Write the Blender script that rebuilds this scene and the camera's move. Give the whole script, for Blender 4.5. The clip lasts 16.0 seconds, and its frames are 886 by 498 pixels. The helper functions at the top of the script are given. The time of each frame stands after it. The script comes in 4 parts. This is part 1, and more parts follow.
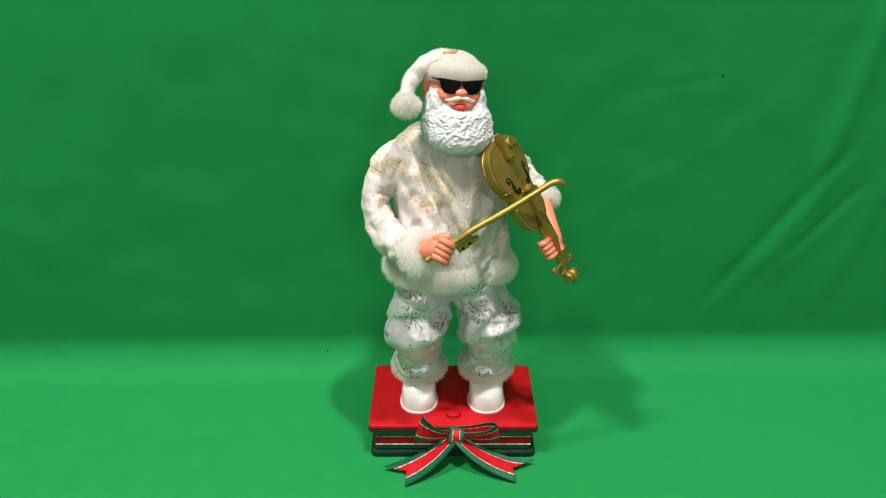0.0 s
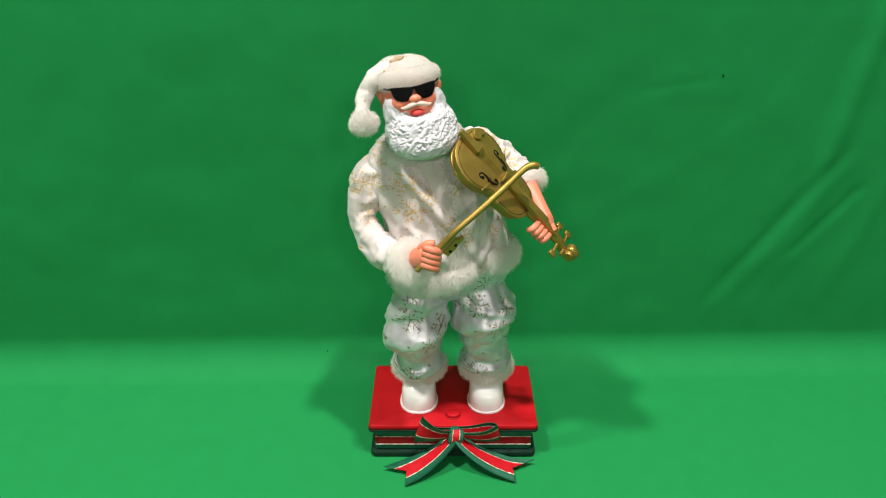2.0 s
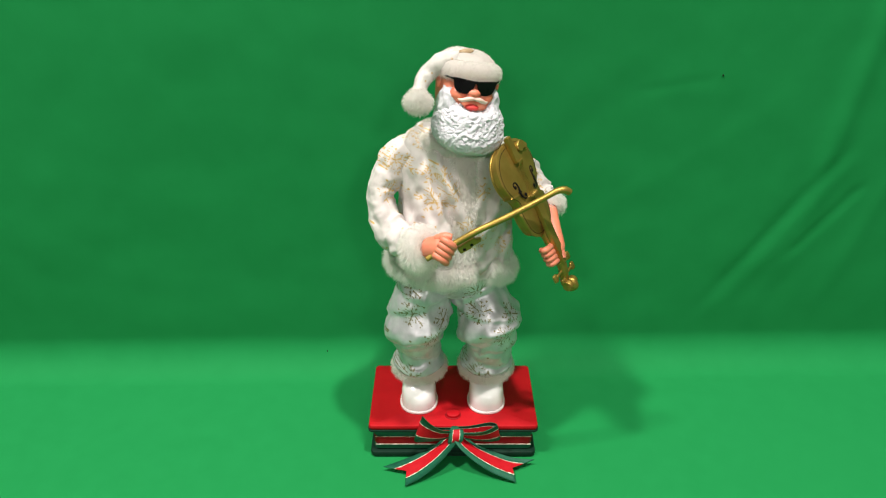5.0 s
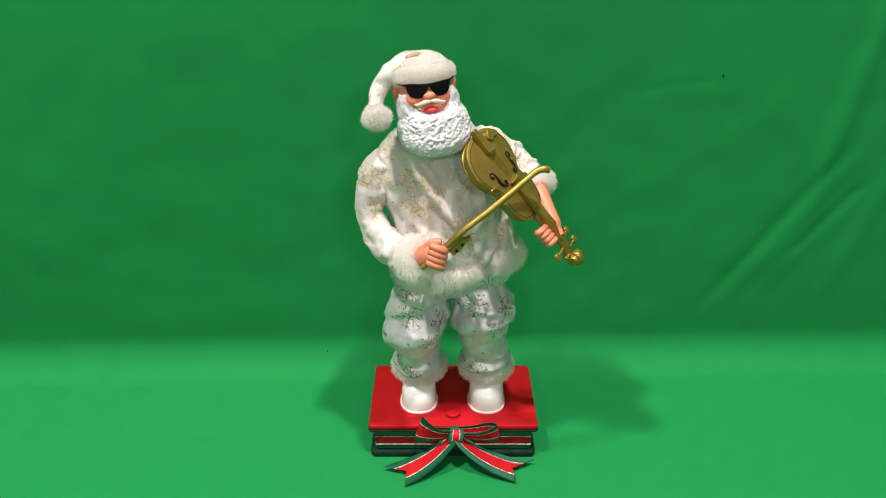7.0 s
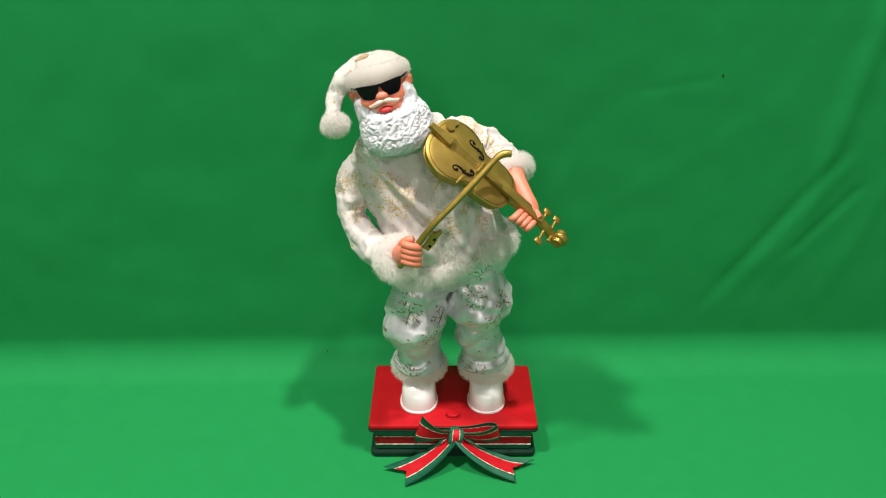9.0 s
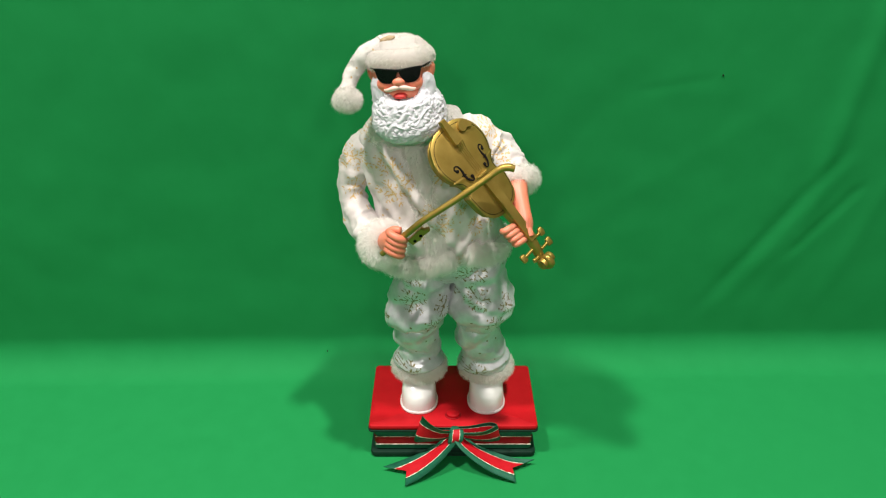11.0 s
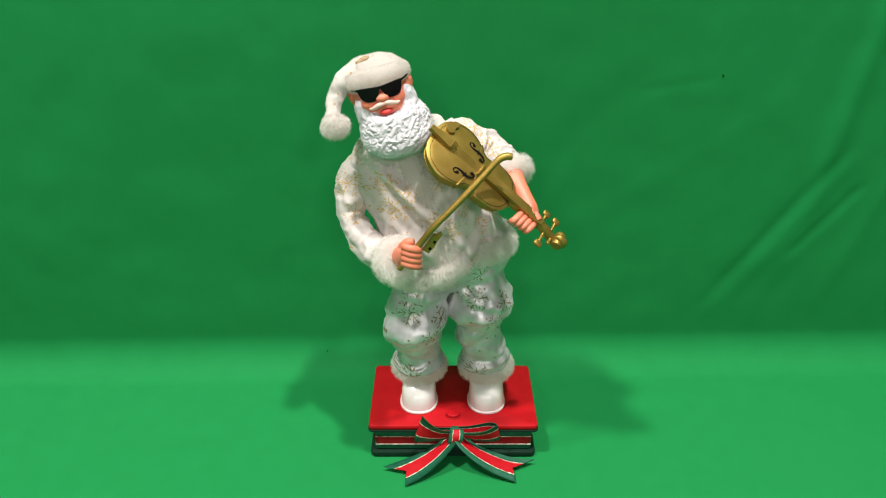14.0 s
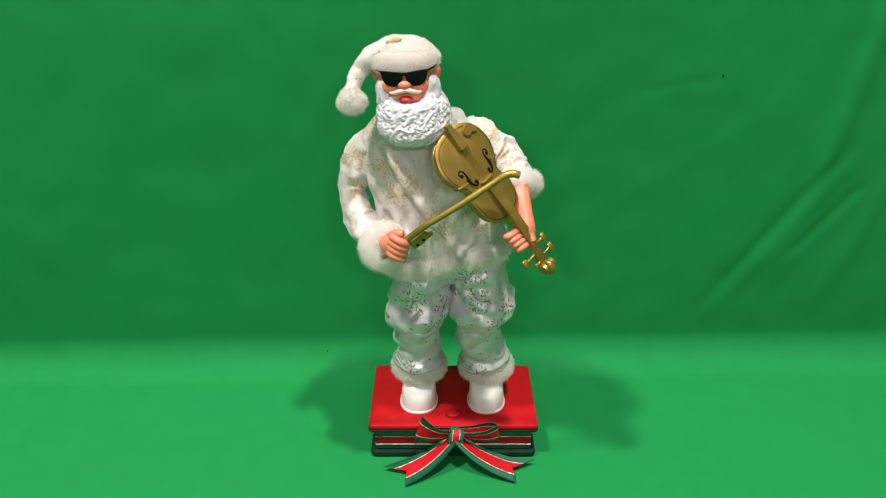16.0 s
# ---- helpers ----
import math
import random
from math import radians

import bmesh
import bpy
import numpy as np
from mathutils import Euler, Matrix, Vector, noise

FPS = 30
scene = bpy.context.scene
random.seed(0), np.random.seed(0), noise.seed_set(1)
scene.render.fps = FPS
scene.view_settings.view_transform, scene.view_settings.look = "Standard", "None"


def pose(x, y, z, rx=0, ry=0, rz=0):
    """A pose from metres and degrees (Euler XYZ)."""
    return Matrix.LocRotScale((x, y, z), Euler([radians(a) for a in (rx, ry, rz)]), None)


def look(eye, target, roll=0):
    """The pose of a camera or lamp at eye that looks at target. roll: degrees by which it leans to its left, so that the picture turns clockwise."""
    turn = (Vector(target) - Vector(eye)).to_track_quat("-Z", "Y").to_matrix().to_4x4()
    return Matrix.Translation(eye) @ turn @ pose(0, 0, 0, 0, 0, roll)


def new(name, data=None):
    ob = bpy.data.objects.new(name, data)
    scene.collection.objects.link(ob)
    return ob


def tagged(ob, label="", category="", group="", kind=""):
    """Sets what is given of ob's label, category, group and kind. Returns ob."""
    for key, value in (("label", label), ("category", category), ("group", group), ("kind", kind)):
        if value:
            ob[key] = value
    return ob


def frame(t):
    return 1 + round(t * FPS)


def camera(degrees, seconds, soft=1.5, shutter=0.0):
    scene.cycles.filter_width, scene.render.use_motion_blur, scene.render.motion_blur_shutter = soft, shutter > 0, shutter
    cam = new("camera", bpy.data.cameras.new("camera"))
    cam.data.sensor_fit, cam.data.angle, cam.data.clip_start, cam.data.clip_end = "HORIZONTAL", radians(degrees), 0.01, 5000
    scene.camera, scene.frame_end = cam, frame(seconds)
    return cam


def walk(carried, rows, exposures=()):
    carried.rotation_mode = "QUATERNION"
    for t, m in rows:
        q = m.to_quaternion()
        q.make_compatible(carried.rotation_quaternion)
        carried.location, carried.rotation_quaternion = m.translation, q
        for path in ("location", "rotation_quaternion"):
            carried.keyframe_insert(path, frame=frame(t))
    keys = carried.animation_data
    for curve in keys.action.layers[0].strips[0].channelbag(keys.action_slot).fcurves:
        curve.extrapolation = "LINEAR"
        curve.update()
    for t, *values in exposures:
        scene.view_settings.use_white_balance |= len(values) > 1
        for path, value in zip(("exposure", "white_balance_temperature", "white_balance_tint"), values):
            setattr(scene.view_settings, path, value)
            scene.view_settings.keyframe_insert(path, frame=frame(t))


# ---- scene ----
cam = camera(60, 16.0, soft=1.15)
EYE = pose(-0.0075, -0.477, 0.400, 90 - 27.3, 0, 0)
walk(cam, [(0, EYE), (16, EYE)])

# ---- light: two small ceiling lamps above the set and two added fill lamps behind the camera ----
world = bpy.data.worlds.new("room_air")
world.use_nodes = True
world.node_tree.nodes["Background"].inputs["Color"].default_value = (0.9, 0.95, 1.0, 1)
world.node_tree.nodes["Background"].inputs["Strength"].default_value = 0.02
scene.world = world


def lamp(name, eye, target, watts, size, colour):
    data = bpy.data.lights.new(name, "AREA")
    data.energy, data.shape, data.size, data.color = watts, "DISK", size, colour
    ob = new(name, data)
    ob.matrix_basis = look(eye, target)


lamp("ceiling_lamp_right", (0.30, -0.43, 1.95), (0, 0, 0.1), 35.0, 0.09, (1.0, 0.94, 0.89))
lamp("ceiling_lamp_left", (-0.74, -0.43, 1.95), (0, 0, 0.1), 38.0, 0.15, (1.0, 0.94, 0.89))
# unseen; added to lift the figure's front, placed from its soft wall shadows
lamp("front_fill_right", (0.36, -1.50, 0.95), (0, 0, 0.10), 4.7, 0.20, (1.0, 0.94, 0.90))
lamp("front_fill_left", (-0.36, -1.50, 0.95), (0, 0, 0.10), 4.7, 0.20, (1.0, 0.94, 0.90))
scene.view_settings.exposure = 0.0


# ---- material helpers ----
class Nodes:
    """A small wrapper round one material's node tree."""

    def __init__(self, name, base=(0.8, 0.8, 0.8), rough=0.5, metal=0.0):
        self.mat = bpy.data.materials.new(name)
        self.mat.use_nodes = True
        self.tree = self.mat.node_tree
        self.bsdf = self.tree.nodes["Principled BSDF"]
        self.set("Base Color", (*base, 1))
        self.set("Roughness", rough)
        self.set("Metallic", metal)

    def set(self, key, value):
        self.bsdf.inputs[key].default_value = value

    def link(self, a, b):
        self.tree.links.new(a, b)

    def add(self, kind):
        return self.tree.nodes.new(kind)

    def coords(self, scale=(1, 1, 1)):
        c, m = self.add("ShaderNodeTexCoord"), self.add("ShaderNodeMapping")
        m.inputs["Scale"].default_value = scale
        self.link(c.outputs["Object"], m.inputs["Vector"])
        return m.outputs["Vector"]

    def noise(self, scale, detail=4, vec=None, rough=0.55):
        n = self.add("ShaderNodeTexNoise")
        n.inputs["Scale"].default_value, n.inputs["Detail"].default_value, n.inputs["Roughness"].default_value = scale, detail, rough
        self.link(vec if vec is not None else self.coords(), n.inputs["Vector"])
        return n.outputs["Fac"]

    def math(self, op, a, b=None, c=None):
        n = self.add("ShaderNodeMath")
        n.operation = op
        for k, v in enumerate((a, b, c)):
            if v is None:
                continue
            if isinstance(v, (int, float)):
                n.inputs[k].default_value = v
            else:
                self.link(v, n.inputs[k])
        return n.outputs[0]

    def ramp(self, fac, stops):
        r = self.add("ShaderNodeValToRGB")
        while len(r.color_ramp.elements) < len(stops):
            r.color_ramp.elements.new(0.5)
        for e, (p, col) in zip(r.color_ramp.elements, stops):
            e.position, e.color = p, (*col, 1)
        self.link(fac, r.inputs["Fac"])
        return r.outputs["Color"]

    def mix(self, fac, a, b):
        n = self.add("ShaderNodeMix")
        n.data_type = "RGBA"
        for key, v in ((0, fac), (6, a), (7, b)):
            if isinstance(v, (int, float)):
                n.inputs[key].default_value = v
            elif isinstance(v, tuple):
                n.inputs[key].default_value = (*v, 1)
            else:
                self.link(v, n.inputs[key])
        return n.outputs[2]

    def bump(self, height, strength, distance):
        n = self.add("ShaderNodeBump")
        n.inputs["Strength"].default_value, n.inputs["Distance"].default_value = strength, distance
        self.link(height, n.inputs["Height"])
        old = self.bsdf.inputs["Normal"]
        if old.is_linked:
            self.link(old.links[0].from_socket, n.inputs["Normal"])
        self.link(n.outputs["Normal"], old)

    def colour(self, socket):
        self.link(socket, self.bsdf.inputs["Base Color"])


def varied(name, a, b, scale, rough=0.5, metal=0.0, bump=0.0, fine=900, distance=0.0004):
    n = Nodes(name, a, rough, metal)
    n.colour(n.ramp(n.noise(scale), [(0.3, a), (0.7, b)]))
    if bump:
        n.bump(n.noise(fine, 3), bump, distance)
    return n


def green_cloth():
    n = Nodes("green_backdrop_cloth", (0.02, 0.4, 0.1), 0.75)
    n.colour(n.mix(n.noise(5, 3), n.ramp(n.noise(60, 5), [(0.3, (0.0085, 0.200, 0.050)), (0.7, (0.0110, 0.220, 0.058))]), (0.0110, 0.214, 0.056)))
    n.set("Specular IOR Level", 0.1)
    n.bump(n.noise(1600, 2), 0.15, 0.0003)
    n.bump(n.noise(26, 4), 0.06, 0.003)
    return n.mat


def snowflake_cloth(name, base_a, base_b, gold, rough, cell, size, line, sheen, amount):
    """Pale cloth printed with six-armed glitter snowflakes, one to a cell."""
    n = Nodes(name, base_a, rough)
    c = n.add("ShaderNodeTexCoord")
    s = n.add("ShaderNodeSeparateXYZ")
    n.link(c.outputs["Object"], s.inputs[0])
    v = n.add("ShaderNodeCombineXYZ")
    n.link(n.math("ADD", s.outputs["X"], n.math("MULTIPLY", s.outputs["Y"], 0.45)), v.inputs["X"])
    n.link(s.outputs["Z"], v.inputs["Y"])
    vor = n.add("ShaderNodeTexVoronoi")
    vor.voronoi_dimensions = "2D"
    vor.inputs["Scale"].default_value = 1 / cell
    vor.inputs["Randomness"].default_value = 0.75
    n.link(v.outputs[0], vor.inputs["Vector"])
    d = n.add("ShaderNodeVectorMath")
    d.operation = "SUBTRACT"
    n.link(v.outputs[0], d.inputs[0])
    n.link(vor.outputs["Position"], d.inputs[1])
    ds = n.add("ShaderNodeSeparateXYZ")
    n.link(d.outputs[0], ds.inputs[0])
    rc = n.add("ShaderNodeSeparateColor")
    n.link(vor.outputs["Color"], rc.inputs[0])
    r = n.math("POWER", n.math("ADD", n.math("MULTIPLY", ds.outputs["X"], ds.outputs["X"]), n.math("MULTIPLY", ds.outputs["Y"], ds.outputs["Y"])), 0.5)
    a = n.math("ARCTAN2", ds.outputs["Y"], ds.outputs["X"])
    a = n.math("ADD", a, n.math("MULTIPLY", rc.outputs[0], 3.1))
    a = n.math("SUBTRACT", n.math("FLOORED_MODULO", a, math.pi / 3), math.pi / 6)
    along = n.math("MULTIPLY", r, n.math("COSINE", a))
    across = n.math("ABSOLUTE", n.math("MULTIPLY", r, n.math("SINE", a)))
    arm = n.math("LESS_THAN", across, line)
    step = n.math("FLOORED_MODULO", along, size * 0.3)
    twig = n.math("LESS_THAN", n.math("ABSOLUTE", n.math("SUBTRACT", across, step)), line * 1.2)
    twig = n.math("MULTIPLY", twig, n.math("LESS_THAN", across, size * 0.26))
    twig = n.math("MULTIPLY", twig, n.math("GREATER_THAN", r, size * 0.38))
    reach = n.math("MULTIPLY", size, n.math("ADD", 0.5, n.math("MULTIPLY", rc.outputs[1], 0.5)))
    flake = n.math("MULTIPLY", n.math("MAXIMUM", arm, twig), n.math("LESS_THAN", r, reach))
    flake = n.math("MULTIPLY", flake, n.math("GREATER_THAN", n.noise(520, 3), 0.48))
    flake = n.math("MULTIPLY", flake, n.math("LESS_THAN", rc.outputs[2], amount))
    # small single dots of glitter between the flakes
    dots = n.add("ShaderNodeTexVoronoi")
    dots.voronoi_dimensions = "2D"
    dots.inputs["Scale"].default_value = 1 / (cell * 0.62)
    n.link(v.outputs[0], dots.inputs["Vector"])
    flake = n.math("MAXIMUM", flake, n.math("LESS_THAN", dots.outputs["Distance"], 0.055))
    cloth = n.ramp(n.noise(140, 5), [(0.3, base_a), (0.72, base_b)])
    n.colour(n.mix(flake, cloth, gold))
    n.link(n.math("MULTIPLY", flake, 0.2), n.bsdf.inputs["Metallic"])
    n.set("Sheen Weight", sheen)
    n.set("Sheen Roughness", 0.4)
    n.bump(n.noise(1500, 3), 0.25, 0.0003)
    return n


def gold_metal():
    n = Nodes("gold_painted_plastic", (0.33, 0.22, 0.045), 0.34, 0.75)
    n.colour(n.ramp(n.noise(90, 5), [(0.3, (0.29, 0.19, 0.036)), (0.7, (0.38, 0.26, 0.06))]))
    n.link(n.math("ADD", 0.33, n.math("MULTIPLY", n.noise(220, 4), 0.2)), n.bsdf.inputs["Roughness"])
    n.bump(n.noise(700, 2), 0.06, 0.0002)
    return n.mat


M = {}
M["green"] = green_cloth()
M["jacket"] = snowflake_cloth("white_plush_print", (0.51, 0.462, 0.44), (0.62, 0.572, 0.545), (0.55, 0.37, 0.14), 0.85, 0.0190, 0.0092, 0.00044, 0.3, 0.85).mat
_t = snowflake_cloth("silver_white_satin_print", (0.50, 0.495, 0.515), (0.68, 0.665, 0.685), (0.20, 0.165, 0.065), 0.38, 0.0210, 0.0110, 0.00042, 0.2, 0.66)
_t.set("Specular IOR Level", 0.8)
_t.link(_t.math("MAXIMUM", _t.bsdf.inputs["Metallic"].links[0].from_socket, 0.36), _t.bsdf.inputs["Metallic"])
_t.bump(_t.noise(65, 2), 0.16, 0.004)
M["satin"] = _t.mat


def fur_coat(name, a, b):
    n = varied(name, a, b, 300, 0.9)
    thin, both = n.add("ShaderNodeBsdfTranslucent"), n.add("ShaderNodeMixShader")
    thin.inputs["Color"].default_value = (*b, 1)
    both.inputs[0].default_value = 0.55
    n.link(n.bsdf.outputs[0], both.inputs[1])
    n.link(thin.outputs[0], both.inputs[2])
    n.link(both.outputs[0], n.tree.nodes["Material Output"].inputs["Surface"])
    return n.mat


M["fur"] = fur_coat("white_fur", (0.84, 0.81, 0.78), (0.91, 0.88, 0.85))
# creamier than trim fur, and its colour darkened against overexposure by overhead lamps
M["hat_plush"] = fur_coat("cream_plush_dimmed", (0.78, 0.745, 0.71), (0.85, 0.815, 0.78))
M["hat_print"] = snowflake_cloth("cream_plush_print", (0.54, 0.515, 0.48), (0.62, 0.59, 0.55), (0.50, 0.34, 0.14), 0.9, 0.0190, 0.0060, 0.00032, 0.3, 0.3).mat
_b = varied("white_moulded_plastic", (0.55, 0.545, 0.575), (0.61, 0.605, 0.63), 80, 0.8, 0, 0.12, 500, 0.0004)
_b.set("Subsurface Weight", 0.45)
_b.set("Subsurface Radius", (0.005, 0.005, 0.005))
_b.set("Specular IOR Level", 0.3)
M["beard"] = _b.mat
_s = varied("painted_skin_vinyl", (0.66, 0.185, 0.105), (0.72, 0.235, 0.145), 60, 0.45)
_s.set("Subsurface Weight", 0.12)
_s.set("Subsurface Radius", (0.004, 0.0015, 0.001))
M["skin"] = _s.mat
M["cheek"] = varied("rosy_face_paint", (0.70, 0.16, 0.09), (0.76, 0.22, 0.13), 70, 0.42).mat
M["lips"] = varied("red_lip_paint", (0.62, 0.03, 0.03), (0.70, 0.06, 0.05), 200, 0.6).mat
M["brow"] = varied("pale_peach_vinyl", (0.68, 0.47, 0.39), (0.74, 0.55, 0.47), 90, 0.45).mat
M["black"] = varied("black_gloss_plastic", (0.003, 0.003, 0.0035), (0.006, 0.006, 0.0065), 120, 0.2).mat
# near-black: lint and line colour, and the painted-in shade of the holes
M["dark"] = varied("near_black_and_hole_shade", (0.004, 0.003, 0.003), (0.008, 0.006, 0.004), 200, 0.9).mat
M["gold"] = gold_metal()
M["boot"] = varied("white_glossy_plastic", (0.80, 0.77, 0.75), (0.84, 0.82, 0.80), 60, 0.22).mat
M["sole"] = varied("pinkish_white_plastic", (0.78, 0.68, 0.66), (0.80, 0.72, 0.70), 60, 0.35).mat
M["red_lid"] = varied("red_flocked_plastic", (0.39, 0.004, 0.009), (0.46, 0.007, 0.012), 70, 0.5, 0, 0.25, 1500).mat
M["base_green"] = varied("black_green_plastic", (0.006, 0.020, 0.013), (0.010, 0.032, 0.020), 60, 0.3).mat
M["ribbon_green"] = varied("dark_green_satin_ribbon", (0.010, 0.085, 0.045), (0.016, 0.12, 0.065), 150, 0.5, 0, 0.3, 2200).mat
M["ribbon_red"] = varied("red_satin_ribbon", (0.38, 0.005, 0.011), (0.47, 0.010, 0.017), 150, 0.5, 0, 0.3, 2200).mat
M["band_red"] = varied("deep_red_ribbon", (0.22, 0.004, 0.008), (0.30, 0.008, 0.012), 150, 0.5, 0, 0.3, 2200).mat
# the thread's sparkle is painted in: noise from dark gold to near white
_g = Nodes("glitter_thread", (0.8, 0.72, 0.5), 0.3, 0.25)
_g.colour(_g.ramp(_g.noise(1100, 2), [(0.40, (0.30, 0.19, 0.08)), (0.56, (0.97, 0.92, 0.78))]))
_g.bump(_g.noise(1800, 2), 0.8, 0.0006)
M["glitter"] = _g.mat
for _k in ("black", "dark", "red_lid", "ribbon_red", "ribbon_green", "band_red", "base_green"):
    M[_k].node_tree.nodes["Principled BSDF"].inputs["Specular IOR Level"].default_value = 0.15
M["tan"] = varied("tan_print", (0.24, 0.16, 0.075), (0.42, 0.31, 0.18), 600, 0.6, 0.2).mat
# greys of the unseen room shell, kept low to cut bounce
M["wall"] = varied("room_shell_grey", (0.30, 0.29, 0.28), (0.36, 0.35, 0.33), 3, 0.9).mat
M["room_floor"] = varied("room_shell_floor_grey", (0.22, 0.20, 0.18), (0.28, 0.26, 0.24), 30, 0.95).mat


# ---- mesh helpers: every shape is a pair (vertices, faces) ----
def catmull(points, n):
    """n points on a smooth curve through the given rows of numbers."""
    p = np.array(points, float)
    p = np.vstack([2 * p[0] - p[1], p, 2 * p[-1] - p[-2]])
    out = []
    for u in np.linspace(0, len(p) - 3 - 1e-9, n):
        i = int(u)
        f = u - i
        a, b, c, d = p[i:i + 4]
        out.append(0.5 * (2 * b + (c - a) * f + (2 * a - 5 * b + 4 * c - d) * f * f + (3 * b - a - 3 * c + d) * f ** 3))
    return np.array(out)


def join(*shapes):
    v, f, k = [], [], 0
    for a, b in shapes:
        v.append(np.asarray(a, float))
        f += [tuple(i + k for i in q) for q in b]
        k += len(a)
    return np.vstack(v), f


def grid_faces(rows, cols, wrap):
    f = []
    for i in range(rows - 1):
        for j in range(cols if wrap else cols - 1):
            k = (j + 1) % cols
            f.append((i * cols + j, i * cols + k, (i + 1) * cols + k, (i + 1) * cols + j))
    return f


def capped(v, rows, cols):
    """Closes the two ends of a wrapped grid."""
    f = grid_faces(rows, cols, True)
    v = np.vstack([v, v[:cols].mean(0), v[-cols:].mean(0)])
    a, b = len(v) - 2, len(v) - 1
    for j in range(cols):
        k = (j + 1) % cols
        f.append((a, k, j))
        f.append((b, (rows - 1) * cols + j, (rows - 1) * cols + k))
    return v, f


def stack(sections, n=40, cols=56, power=2.0):
    """A closed body of level sections (z, cx, cy, rx, ry), smooth between them."""
    s = catmull(sections, n)
    a = np.linspace(0, 2 * math.pi, cols, endpoint=False)
    ca, sa = np.cos(a), np.sin(a)
    ex = 2.0 / power
    cx, sx = np.sign(ca) * np.abs(ca) ** ex, np.sign(sa) * np.abs(sa) ** ex
    v = np.array([[r[1] + r[3] * c, r[2] + r[4] * q, r[0]] for r in s for c, q in zip(cx, sx)])
    return capped(v, n, cols)


def tube(stations, n=40, cols=28):
    """A closed tube along (x, y, z, radius)."""
    s = catmull(stations, n)
    p, r = s[:, :3], s[:, 3]
    d = np.gradient(p, axis=0)
    d /= np.linalg.norm(d, axis=1)[:, None]
    up = np.array([0.0, 0, 1]) if abs(d[0, 2]) < 0.9 else np.array([0, 1.0, 0])
    x = np.cross(up, d[0])
    v = []
    for i in range(n):
        x = x - d[i] * (x @ d[i])
        x /= np.linalg.norm(x)
        y = np.cross(d[i], x)
        for a in np.linspace(0, 2 * math.pi, cols, endpoint=False):
            v.append(p[i] + r[i] * (math.cos(a) * x + math.sin(a) * y))
    return capped(np.array(v), n, cols)


def ball(c, r, n=28, cols=40):
    """An ellipsoid with its poles up and down."""
    v = []
    for i in range(n):
        t = math.pi * (i + 0.5) / n
        for a in np.linspace(0, 2 * math.pi, cols, endpoint=False):
            v.append((c[0] + r[0] * math.sin(t) * math.cos(a), c[1] + r[1] * math.sin(t) * math.sin(a), c[2] - r[2] * math.cos(t)))
    return capped(np.array(v), n, cols)


def ring(c, rx, ry, minor, tilt=(0, 0, 0), n=64, cols=20, tall=1.0):
    v = []
    for a in np.linspace(0, 2 * math.pi, n, endpoint=False):
        for b in np.linspace(0, 2 * math.pi, cols, endpoint=False):
            v.append(((rx + minor * math.cos(b)) * math.cos(a), (ry + minor * math.cos(b)) * math.sin(a), minor * tall * math.sin(b)))
    m = pose(*c, *tilt)
    v = np.array([m @ Vector(p) for p in v])
    f = []
    for i in range(n):
        for j in range(cols):
            i2, j2 = (i + 1) % n, (j + 1) % cols
            f.append((i * cols + j, i2 * cols + j, i2 * cols + j2, i * cols + j2))
    return v, f


def slab(x0, x1, y0, y1, z0, z1, corner=0.0, edge=0.0):
    """A box with rounded corners in plan and softened upper and lower edges."""
    out = []
    for cx, cy, a0 in ((x1 - corner, y1 - corner, 0), (x0 + corner, y1 - corner, 90), (x0 + corner, y0 + corner, 180), (x1 - corner, y0 + corner, 270)):
        for k in range(7):
            a = radians(a0 + 15 * k)
            out.append((cx, cy, math.cos(a), math.sin(a)))
    rows = [(z0, corner - edge), (z0 + edge * 0.3, corner - edge * 0.3), (z0 + edge, corner), (z1 - edge, corner), (z1 - edge * 0.3, corner - edge * 0.3), (z1, corner - edge)]
    v = np.array([(cx + r * c, cy + r * s, z) for z, r in rows for cx, cy, c, s in out])
    return capped(v, len(rows), len(out))


def prism(outline, z0, z1, bevel=0.0):
    """A plate of an outline in x, y, with its edges rounded over."""
    o = np.array(outline, float)
    c = o.mean(0)
    rows = [(z0, 1 - bevel), (z0 + (z1 - z0) * 0.2, 1.0), (z1 - (z1 - z0) * 0.2, 1.0), (z1, 1 - bevel)]
    v = np.array([(*(c + (p - c) * s), z) for z, s in rows for p in o])
    return capped(v, len(rows), len(o))


def moved(shape, m):
    return np.array([m @ Vector(p) for p in shape[0]]), shape[1]


def rumpled(shape, amount, scale, stretch=(1, 1, 1), seed=0.0, ridged=False):
    """Pushes the vertices in and out by smooth noise, as folds do."""
    v, f = shape
    me = bpy.data.meshes.new("scratch")
    me.from_pydata([tuple(p) for p in v], [], f)
    nrm = np.array([q.normal for q in me.vertices])
    bpy.data.meshes.remove(me)
    out = []
    for p, n in zip(v, nrm):
        q = Vector((p[0] * stretch[0] * scale + seed, p[1] * stretch[1] * scale + seed * 0.7, p[2] * stretch[2] * scale))
        h = noise.noise(q) + 0.5 * noise.noise(q * 2.1)
        if ridged:
            h = 0.6 - 1.6 * abs(h) ** 0.85
        out.append(p + n * amount * h)
    return np.array(out), f


